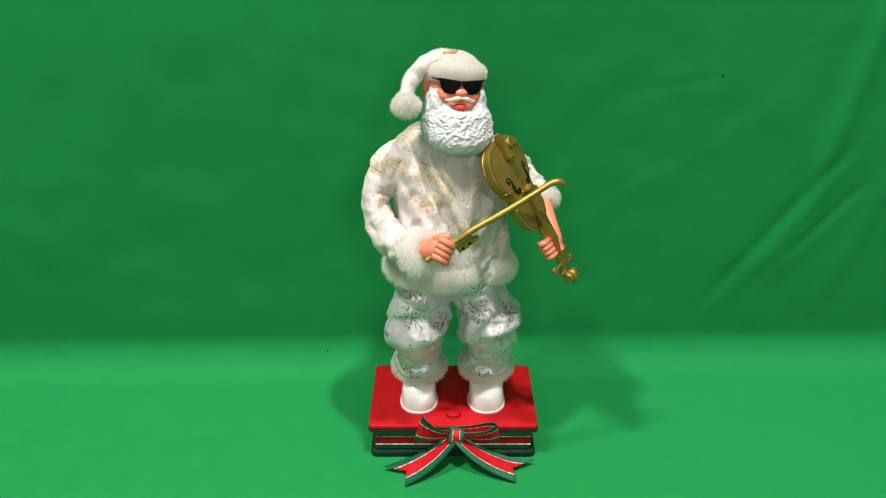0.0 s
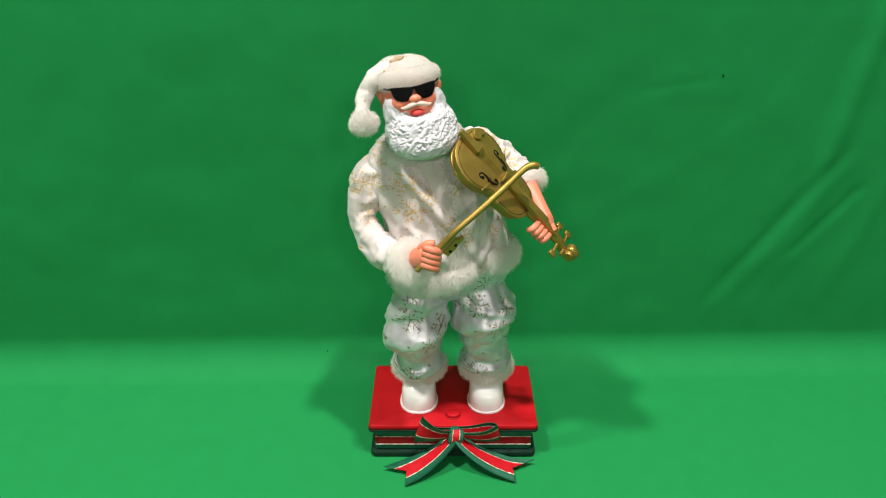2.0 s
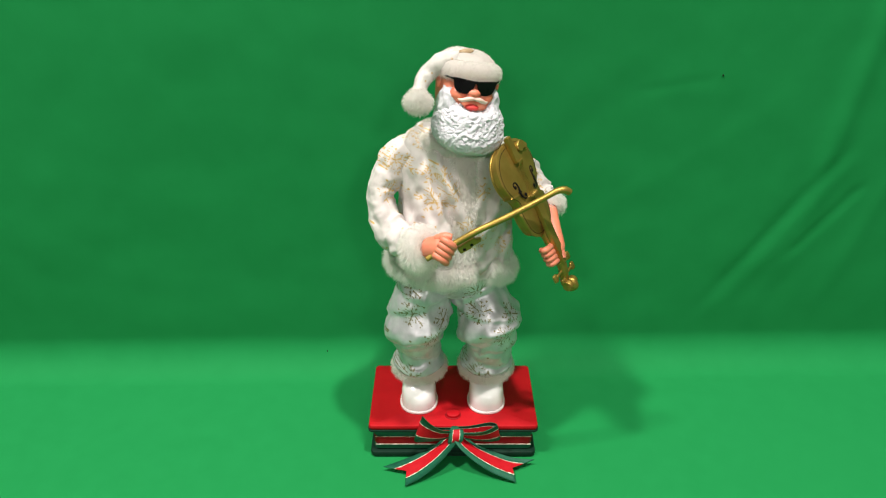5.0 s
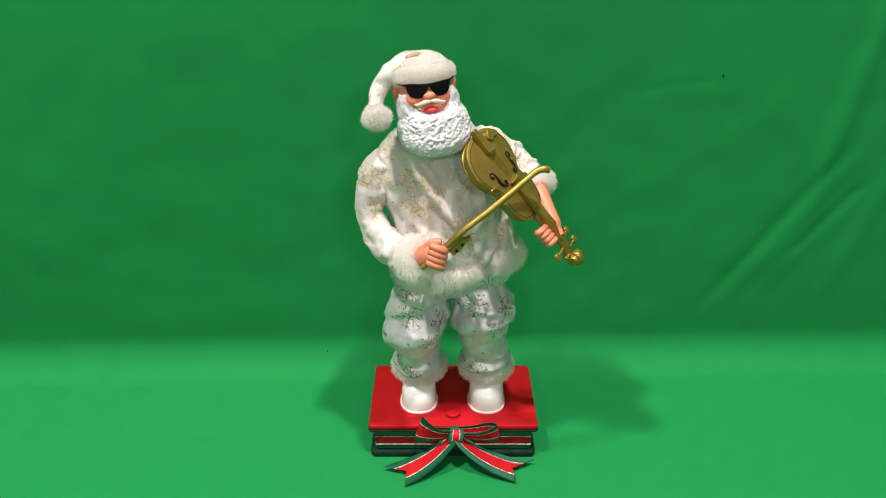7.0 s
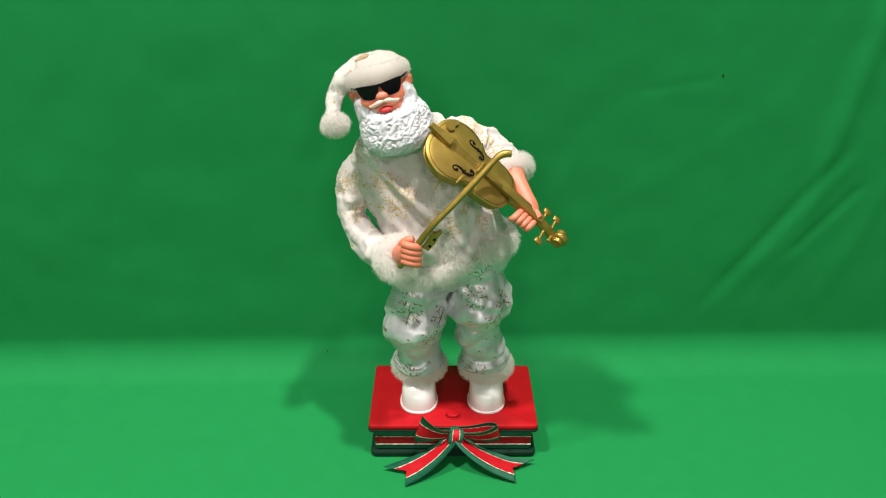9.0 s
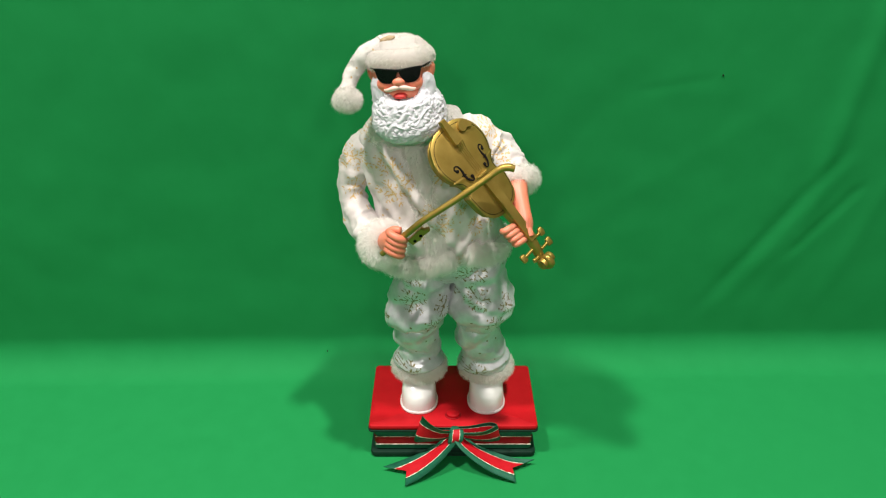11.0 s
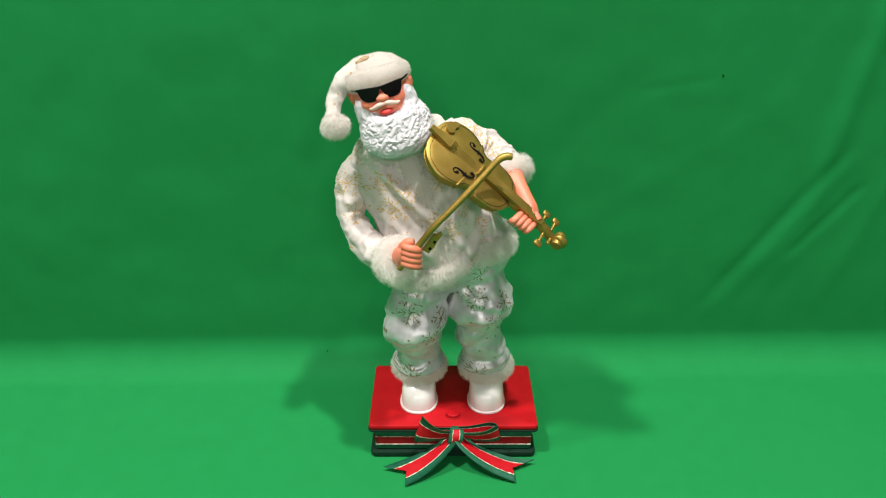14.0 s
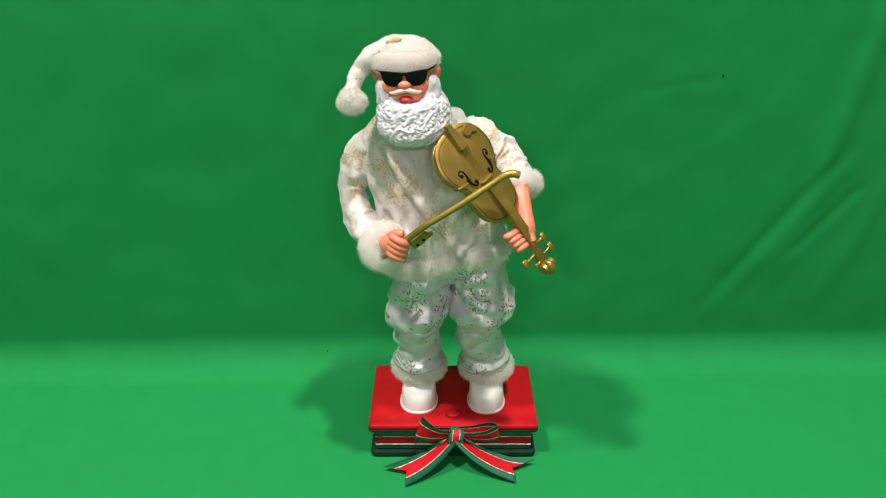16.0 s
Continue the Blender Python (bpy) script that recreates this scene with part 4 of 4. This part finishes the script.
        pts = [(s * a, b, 0.0, r) for (a, b), r in zip(p, w)]
        sh = tube(pts, 70, 10)

        def on_plate(v, lift):
            out = []
            for q in v:
                k = 0.0022 * (1 - min(1.0, math.hypot(q[0] / 0.0175, (q[1] - 0.032) / 0.032)) ** 2)
                out.append((q[0], q[1], k + lift + q[2] * 0.5))
            return np.array(out)

        knob = [ball((s * a, b, 0.0), (0.0011, 0.0011, 0.0010), 8, 14) for a, b in (p[0], p[-1])]
        notch = tube([(s * 0.0082, 0.0298, 0, 0.0004), (s * 0.0112, 0.0292, 0, 0.0004)], 6, 8)
        v, f = join(sh, notch, *knob)
        part("f_hole", (on_plate(v, 0.0005), f), "dark", violin, "dark curled sound hole")
    return violin


def build_bow_stick():
    bow = tagged(new("violin_bow"), "gold painted toy violin bow held across the fiddle", "violin bow")
    part("stick", tube([(-0.0385, -0.0615, 0.1762, 0.0017), (-0.0330, -0.0622, 0.1810, 0.0018), (-0.0215, -0.0648, 0.1908, 0.0020), (-0.0110, -0.0665, 0.1995, 0.0020), (0.0040, -0.0662, 0.2085, 0.0020), (0.0190, -0.0648, 0.2175, 0.0020), (0.0300, -0.0632, 0.2242, 0.0019), (0.0360, -0.0626, 0.2278, 0.0021), (0.0405, -0.0626, 0.2286, 0.0023), (0.0440, -0.0626, 0.2274, 0.0021)], 90, 20), "gold", bow, "curved gold stick")
    m = frame_of((-0.0165, -0.0640, 0.1895), (0.74, -0.05, 0.67), (0.67, 0.0, -0.74))
    frog = crisp(part("frog", moved(prism([(-0.001, -0.0060), (0.0036, -0.0060), (0.0042, 0.0000), (0.0036, 0.0040), (0.0040, 0.0088), (0.0024, 0.0096), (0.0012, 0.0070), (-0.001, 0.0060)], -0.0018, 0.0018, 0.08), m), "gold", bow, "stepped gold frog"))
    # holes are near-black spots, their inner shade put into the colour
    for y in (-0.0025, 0.0026):
        for z in (0.0018, -0.0018):
            part("frog_hole", moved(ball((0.0023, y, z), (0.0010, 0.0011, 0.0003), 8, 14), m), "dark", frog)
    return bow


violin = build_violin()
bow = build_bow_stick()


# ---- the dance: the upper body sways, twists and bobs as one; the knees follow ----
HEIGHT = 0.115  # the pivot of the sway at rest
SWAY = [
    (0.0, pose(-0.0026, -0.0002, 0.1084, -4.1, 6.9, 14.3)),
    (0.1, pose(0.0011, 0.0000, 0.1081, -4.9, 3.0, 15.0)),
    (0.2, pose(0.0047, 0.0002, 0.1093, -5.0, -1.7, 14.5)),
    (0.3, pose(0.0074, 0.0003, 0.1116, -4.8, -6.7, 13.2)),
    (0.4, pose(0.0083, 0.0005, 0.1142, -4.5, -10.6, 11.6)),
    (0.5, pose(0.0071, 0.0007, 0.1165, -4.2, -12.5, 10.0)),
    (0.6, pose(0.0046, 0.0009, 0.1186, -3.7, -12.2, 8.1)),
    (0.7, pose(0.0018, 0.0009, 0.1206, -2.8, -10.5, 5.6)),
    (0.8, pose(-0.0009, 0.0008, 0.1223, -1.7, -7.7, 2.8)),
    (0.9, pose(-0.0036, 0.0006, 0.1230, -0.5, -4.1, 0.4)),
    (1.0, pose(-0.0064, 0.0003, 0.1221, 0.4, -0.1, -0.7)),
    (1.1, pose(-0.0089, 0.0001, 0.1199, 1.0, 3.9, -0.2)),
    (1.2, pose(-0.0105, -0.0001, 0.1174, 1.2, 7.5, 1.5)),
    (1.3, pose(-0.0114, -0.0003, 0.1155, 1.1, 10.6, 3.9)),
    (1.4, pose(-0.0111, -0.0004, 0.1140, 0.4, 12.6, 6.8)),
    (1.5, pose(-0.0096, -0.0004, 0.1122, -0.9, 12.9, 9.8)),
    (1.6, pose(-0.0068, -0.0003, 0.1101, -2.5, 11.3, 12.6)),
    (1.7, pose(-0.0031, -0.0001, 0.1085, -3.9, 8.1, 14.4)),
    (1.8, pose(0.0011, 0.0001, 0.1083, -4.5, 3.7, 15.0)),
    (1.9, pose(0.0051, 0.0002, 0.1097, -4.5, -1.5, 14.5)),
    (2.0, pose(0.0080, 0.0003, 0.1121, -4.2, -6.8, 13.4)),
    (2.1, pose(0.0088, 0.0004, 0.1147, -4.0, -10.7, 12.0)),
    (2.2, pose(0.0074, 0.0006, 0.1170, -3.8, -12.5, 10.4)),
    (2.3, pose(0.0050, 0.0006, 0.1191, -3.3, -12.2, 8.4)),
    (2.4, pose(0.0023, 0.0006, 0.1213, -2.4, -10.6, 5.7)),
    (2.5, pose(-0.0002, 0.0005, 0.1230, -1.1, -7.9, 2.5)),
    (2.6, pose(-0.0030, 0.0002, 0.1234, 0.1, -4.3, -0.0)),
    (2.7, pose(-0.0058, 0.0000, 0.1221, 1.1, -0.3, -1.0)),
    (2.8, pose(-0.0081, -0.0001, 0.1198, 1.7, 3.6, -0.4)),
    (2.9, pose(-0.0096, -0.0002, 0.1176, 1.9, 7.0, 1.2)),
    (3.0, pose(-0.0102, -0.0002, 0.1160, 1.8, 10.0, 3.6)),
    (3.1, pose(-0.0099, -0.0003, 0.1147, 1.0, 11.9, 6.5)),
    (3.2, pose(-0.0083, -0.0002, 0.1127, -0.5, 12.0, 9.6)),
    (3.3, pose(-0.0057, -0.0000, 0.1102, -2.2, 10.4, 12.4)),
    (3.4, pose(-0.0022, 0.0002, 0.1085, -3.5, 7.4, 14.1)),
    (3.5, pose(0.0017, 0.0005, 0.1085, -4.2, 3.4, 14.6)),
    (3.6, pose(0.0055, 0.0006, 0.1101, -4.2, -1.6, 13.9)),
    (3.7, pose(0.0082, 0.0008, 0.1126, -4.0, -6.7, 12.6)),
    (3.8, pose(0.0091, 0.0009, 0.1152, -3.8, -10.6, 11.1)),
    (3.9, pose(0.0082, 0.0011, 0.1173, -3.7, -12.5, 9.2)),
    (4.0, pose(0.0065, 0.0012, 0.1193, -3.1, -12.5, 6.7)),
    (4.1, pose(0.0046, 0.0011, 0.1214, -2.1, -11.1, 3.4)),
    (4.2, pose(0.0023, 0.0009, 0.1229, -0.8, -8.3, 0.0)),
    (4.3, pose(-0.0006, 0.0006, 0.1230, 0.5, -4.5, -2.3)),
    (4.4, pose(-0.0038, 0.0004, 0.1214, 1.4, -0.2, -2.7)),
    (4.5, pose(-0.0065, 0.0002, 0.1191, 1.9, 3.9, -1.5)),
    (4.6, pose(-0.0083, 0.0001, 0.1173, 2.0, 7.7, 0.7)),
    (4.7, pose(-0.0091, 0.0001, 0.1162, 1.8, 10.8, 3.3)),
    (4.8, pose(-0.0087, -0.0000, 0.1149, 0.9, 12.5, 6.4)),
    (4.9, pose(-0.0069, 0.0000, 0.1128, -0.5, 12.2, 9.6)),
    (5.0, pose(-0.0040, 0.0002, 0.1104, -2.0, 10.1, 12.2)),
    (5.1, pose(-0.0003, 0.0005, 0.1090, -3.2, 6.8, 13.6)),
    (5.2, pose(0.0037, 0.0006, 0.1094, -3.7, 2.5, 13.8)),
    (5.3, pose(0.0075, 0.0007, 0.1114, -3.7, -2.7, 13.0)),
    (5.4, pose(0.0100, 0.0007, 0.1142, -3.7, -7.7, 11.8)),
    (5.5, pose(0.0105, 0.0007, 0.1166, -3.7, -11.4, 10.4)),
    (5.6, pose(0.0092, 0.0007, 0.1186, -3.7, -12.9, 8.8)),
    (5.7, pose(0.0072, 0.0006, 0.1205, -3.2, -12.6, 6.4)),
    (5.8, pose(0.0049, 0.0004, 0.1223, -2.1, -10.6, 3.3)),
    (5.9, pose(0.0020, 0.0002, 0.1234, -0.6, -7.3, 0.2)),
    (6.0, pose(-0.0015, 0.0000, 0.1228, 0.7, -2.9, -1.6)),
    (6.1, pose(-0.0048, -0.0000, 0.1207, 1.6, 1.4, -1.6)),
    (6.2, pose(-0.0072, 0.0000, 0.1183, 2.1, 5.3, -0.3)),
    (6.3, pose(-0.0085, 0.0001, 0.1168, 2.3, 8.7, 1.8)),
    (6.4, pose(-0.0086, 0.0001, 0.1160, 2.1, 11.2, 4.3)),
    (6.5, pose(-0.0075, 0.0002, 0.1147, 1.4, 11.9, 7.1)),
    (6.6, pose(-0.0051, 0.0003, 0.1126, 0.2, 10.7, 10.1)),
    (6.7, pose(-0.0019, 0.0004, 0.1105, -1.2, 8.1, 12.3)),
    (6.8, pose(0.0019, 0.0007, 0.1097, -2.1, 4.7, 13.3)),
    (6.9, pose(0.0059, 0.0008, 0.1109, -2.5, 0.6, 13.1)),
    (7.0, pose(0.0094, 0.0008, 0.1135, -2.6, -4.3, 12.2)),
    (7.1, pose(0.0115, 0.0007, 0.1164, -2.8, -8.9, 11.0)),
    (7.2, pose(0.0116, 0.0006, 0.1185, -3.1, -12.1, 9.8)),
    (7.3, pose(0.0101, 0.0005, 0.1202, -3.3, -13.3, 8.1)),
    (7.4, pose(0.0080, 0.0003, 0.1218, -2.8, -12.7, 5.6)),
    (7.5, pose(0.0055, 0.0000, 0.1234, -1.6, -10.6, 2.4)),
    (7.6, pose(0.0024, -0.0002, 0.1240, -0.1, -7.1, -0.6)),
    (7.7, pose(-0.0011, -0.0003, 0.1231, 1.3, -2.8, -2.2)),
    (7.8, pose(-0.0043, -0.0003, 0.1209, 2.2, 1.3, -2.1)),
    (7.9, pose(-0.0065, -0.0001, 0.1188, 2.5, 5.2, -0.8)),
    (8.0, pose(-0.0078, 0.0001, 0.1176, 2.6, 8.9, 1.2)),
    (8.1, pose(-0.0080, 0.0001, 0.1167, 2.2, 11.6, 3.7)),
    (8.2, pose(-0.0069, 0.0002, 0.1150, 1.3, 12.4, 6.7)),
    (8.3, pose(-0.0046, 0.0004, 0.1122, -0.1, 11.1, 9.6)),
    (8.4, pose(-0.0015, 0.0007, 0.1099, -1.5, 8.4, 11.7)),
    (8.5, pose(0.0022, 0.0009, 0.1094, -2.5, 4.9, 12.6)),
    (8.6, pose(0.0063, 0.0010, 0.1109, -3.0, 0.5, 12.3)),
    (8.7, pose(0.0099, 0.0010, 0.1137, -3.1, -4.8, 11.3)),
    (8.8, pose(0.0121, 0.0008, 0.1166, -3.3, -9.7, 10.2)),
    (8.9, pose(0.0123, 0.0006, 0.1188, -3.6, -12.9, 9.0)),
    (9.0, pose(0.0111, 0.0003, 0.1205, -3.5, -14.1, 7.3)),
    (9.1, pose(0.0091, 0.0000, 0.1222, -2.7, -13.3, 4.7)),
    (9.2, pose(0.0061, -0.0003, 0.1239, -1.2, -10.6, 1.5)),
    (9.3, pose(0.0022, -0.0006, 0.1244, 0.6, -6.4, -1.0)),
    (9.4, pose(-0.0019, -0.0006, 0.1234, 1.9, -1.7, -2.0)),
    (9.5, pose(-0.0055, -0.0005, 0.1213, 2.7, 2.8, -1.4)),
    (9.6, pose(-0.0080, -0.0002, 0.1195, 3.0, 6.9, 0.3)),
    (9.7, pose(-0.0093, 0.0000, 0.1185, 3.0, 10.6, 2.6)),
    (9.8, pose(-0.0092, 0.0001, 0.1172, 2.7, 12.8, 5.4)),
    (9.9, pose(-0.0076, 0.0002, 0.1147, 1.9, 12.5, 8.6)),
    (10.0, pose(-0.0048, 0.0004, 0.1115, 0.7, 10.1, 11.5)),
    (10.1, pose(-0.0014, 0.0008, 0.1093, -0.5, 6.8, 13.4)),
    (10.2, pose(0.0025, 0.0011, 0.1092, -1.4, 3.0, 13.9)),
    (10.3, pose(0.0066, 0.0013, 0.1112, -2.0, -1.6, 13.2)),
    (10.4, pose(0.0100, 0.0013, 0.1143, -2.4, -6.7, 11.8)),
    (10.5, pose(0.0118, 0.0012, 0.1171, -2.9, -11.1, 10.4)),
    (10.6, pose(0.0117, 0.0009, 0.1191, -3.4, -13.7, 8.8)),
    (10.7, pose(0.0101, 0.0006, 0.1208, -3.3, -14.1, 6.7)),
    (10.8, pose(0.0076, 0.0002, 0.1227, -2.4, -12.5, 3.8)),
    (10.9, pose(0.0041, -0.0002, 0.1245, -0.7, -9.1, 0.6)),
    (11.0, pose(-0.0002, -0.0005, 0.1253, 1.1, -4.4, -1.6)),
    (11.1, pose(-0.0046, -0.0006, 0.1246, 2.3, 0.6, -2.2)),
    (11.2, pose(-0.0082, -0.0005, 0.1233, 2.9, 5.3, -1.3)),
    (11.3, pose(-0.0106, -0.0002, 0.1222, 3.1, 9.9, 0.6)),
    (11.4, pose(-0.0117, -0.0000, 0.1213, 3.1, 13.8, 3.1)),
    (11.5, pose(-0.0113, 0.0001, 0.1193, 2.7, 15.7, 6.1)),
    (11.6, pose(-0.0093, 0.0002, 0.1157, 1.8, 14.9, 9.4)),
    (11.7, pose(-0.0062, 0.0005, 0.1115, 0.6, 11.8, 12.4)),
    (11.8, pose(-0.0025, 0.0010, 0.1088, -0.6, 8.0, 14.1)),
    (11.9, pose(0.0017, 0.0014, 0.1086, -1.5, 3.6, 14.4)),
    (12.0, pose(0.0060, 0.0016, 0.1106, -2.2, -1.6, 13.4)),
    (12.1, pose(0.0095, 0.0016, 0.1137, -2.8, -7.1, 11.9)),
    (12.2, pose(0.0113, 0.0015, 0.1164, -3.4, -11.5, 10.3)),
    (12.3, pose(0.0113, 0.0012, 0.1185, -3.7, -14.0, 8.4)),
    (12.4, pose(0.0098, 0.0008, 0.1203, -3.4, -14.1, 6.0)),
    (12.5, pose(0.0072, 0.0003, 0.1223, -2.0, -12.0, 3.0)),
    (12.6, pose(0.0035, -0.0002, 0.1237, 0.1, -8.2, 0.2)),
    (12.7, pose(-0.0008, -0.0005, 0.1237, 2.0, -3.5, -1.4)),
    (12.8, pose(-0.0048, -0.0005, 0.1221, 3.3, 1.0, -1.3)),
    (12.9, pose(-0.0078, -0.0003, 0.1201, 3.9, 4.8, 0.3)),
    (13.0, pose(-0.0095, -0.0000, 0.1186, 4.0, 8.2, 2.6)),
    (13.1, pose(-0.0099, 0.0001, 0.1173, 4.0, 10.7, 5.4)),
    (13.2, pose(-0.0087, 0.0002, 0.1152, 3.7, 10.9, 8.6)),
    (13.3, pose(-0.0063, 0.0003, 0.1121, 3.1, 8.6, 11.9)),
    (13.4, pose(-0.0031, 0.0006, 0.1095, 2.2, 5.1, 14.3)),
    (13.5, pose(0.0004, 0.0010, 0.1087, 1.2, 1.5, 15.3)),
    (13.6, pose(0.0041, 0.0014, 0.1102, 0.3, -2.3, 14.9)),
    (13.7, pose(0.0077, 0.0016, 0.1131, -0.6, -6.5, 13.4)),
    (13.8, pose(0.0102, 0.0016, 0.1161, -1.5, -10.5, 11.7)),
    (13.9, pose(0.0108, 0.0015, 0.1181, -2.4, -13.2, 9.9)),
    (14.0, pose(0.0098, 0.0011, 0.1194, -2.9, -13.7, 7.9)),
    (14.1, pose(0.0075, 0.0006, 0.1208, -2.5, -12.2, 5.4)),
    (14.2, pose(0.0043, -0.0000, 0.1226, -0.9, -8.8, 2.4)),
    (14.3, pose(0.0004, -0.0006, 0.1239, 1.3, -4.3, -0.2)),
    (14.4, pose(-0.0037, -0.0009, 0.1237, 3.1, 0.4, -1.4)),
    (14.5, pose(-0.0070, -0.0009, 0.1222, 4.1, 4.2, -0.9)),
    (14.6, pose(-0.0092, -0.0006, 0.1201, 4.3, 7.1, 1.0)),
    (14.7, pose(-0.0100, -0.0004, 0.1180, 4.1, 9.4, 3.5)),
    (14.8, pose(-0.0095, -0.0002, 0.1157, 3.8, 10.4, 6.5)),
    (14.9, pose(-0.0077, -0.0001, 0.1125, 3.3, 9.1, 9.9)),
    (15.0, pose(-0.0047, 0.0001, 0.1092, 2.6, 5.6, 12.9)),
    (15.1, pose(-0.0012, 0.0005, 0.1073, 1.9, 1.5, 14.8)),
    (15.2, pose(0.0025, 0.0010, 0.1081, 1.1, -2.4, 15.2)),
    (15.3, pose(0.0063, 0.0014, 0.1112, 0.5, -6.3, 14.0)),
    (15.4, pose(0.0097, 0.0016, 0.1155, -0.1, -10.4, 12.1)),
    (15.5, pose(0.0117, 0.0016, 0.1191, -0.8, -13.8, 10.1)),
    (15.6, pose(0.0117, 0.0013, 0.1212, -1.5, -15.4, 8.3)),
    (15.7, pose(0.0098, 0.0009, 0.1223, -1.7, -14.7, 6.2)),
    (15.8, pose(0.0067, 0.0004, 0.1233, -1.0, -12.0, 3.8)),
    (15.9, pose(0.0028, -0.0002, 0.1244, 0.6, -7.7, 1.2)),
    (16.0, pose(-0.0016, -0.0007, 0.1249, 2.5, -2.8, -0.7)),
]


def turned(a, b, front=(0, -1, 0)):
    """A pose at a whose z axis points to b and whose -y faces the front."""
    z = (b - a).normalized()
    x = z.cross(Vector(front)).normalized()
    y = z.cross(x)
    return Matrix.Translation(a) @ Matrix((x, y, z)).transposed().to_4x4()


def motions():
    lift = FIG.inverted()
    swing = [(t, m @ Matrix.Translation((0, 0, -HEIGHT))) for t, m in SWAY]
    for ob in MOVES["upper"]:
        walk(ob, [(t, lift @ m) for t, m in swing])
    walk(violin, [(t, m @ VIOLIN) for t, m in swing])
    walk(bow, swing)
    for side in ("left", "right"):
        shin_rows, thigh_rows = [], []
        for t, m in swing:
            a, h = ANKLE[side], m @ HIP[side]
            h.x = HIP[side].x - 0.25 * (h.x - HIP[side].x)
            bulge = Vector((0, -1, 0)) * max(0.0, 0.080 - (h - a).length) * 0.5
            knee = (a + h) / 2 + bulge + Vector((0.5 * (0.074 - (h - a).length) if side == "right" else -0.0010, 0, 0))
            shin_rows.append((t, lift @ turned(a, knee)))
            thigh_rows.append((t, lift @ turned(h, h + h - knee)))
        for kind, ob in MOVES[side]:
            walk(ob, shin_rows if kind == "shin" else thigh_rows)


motions()
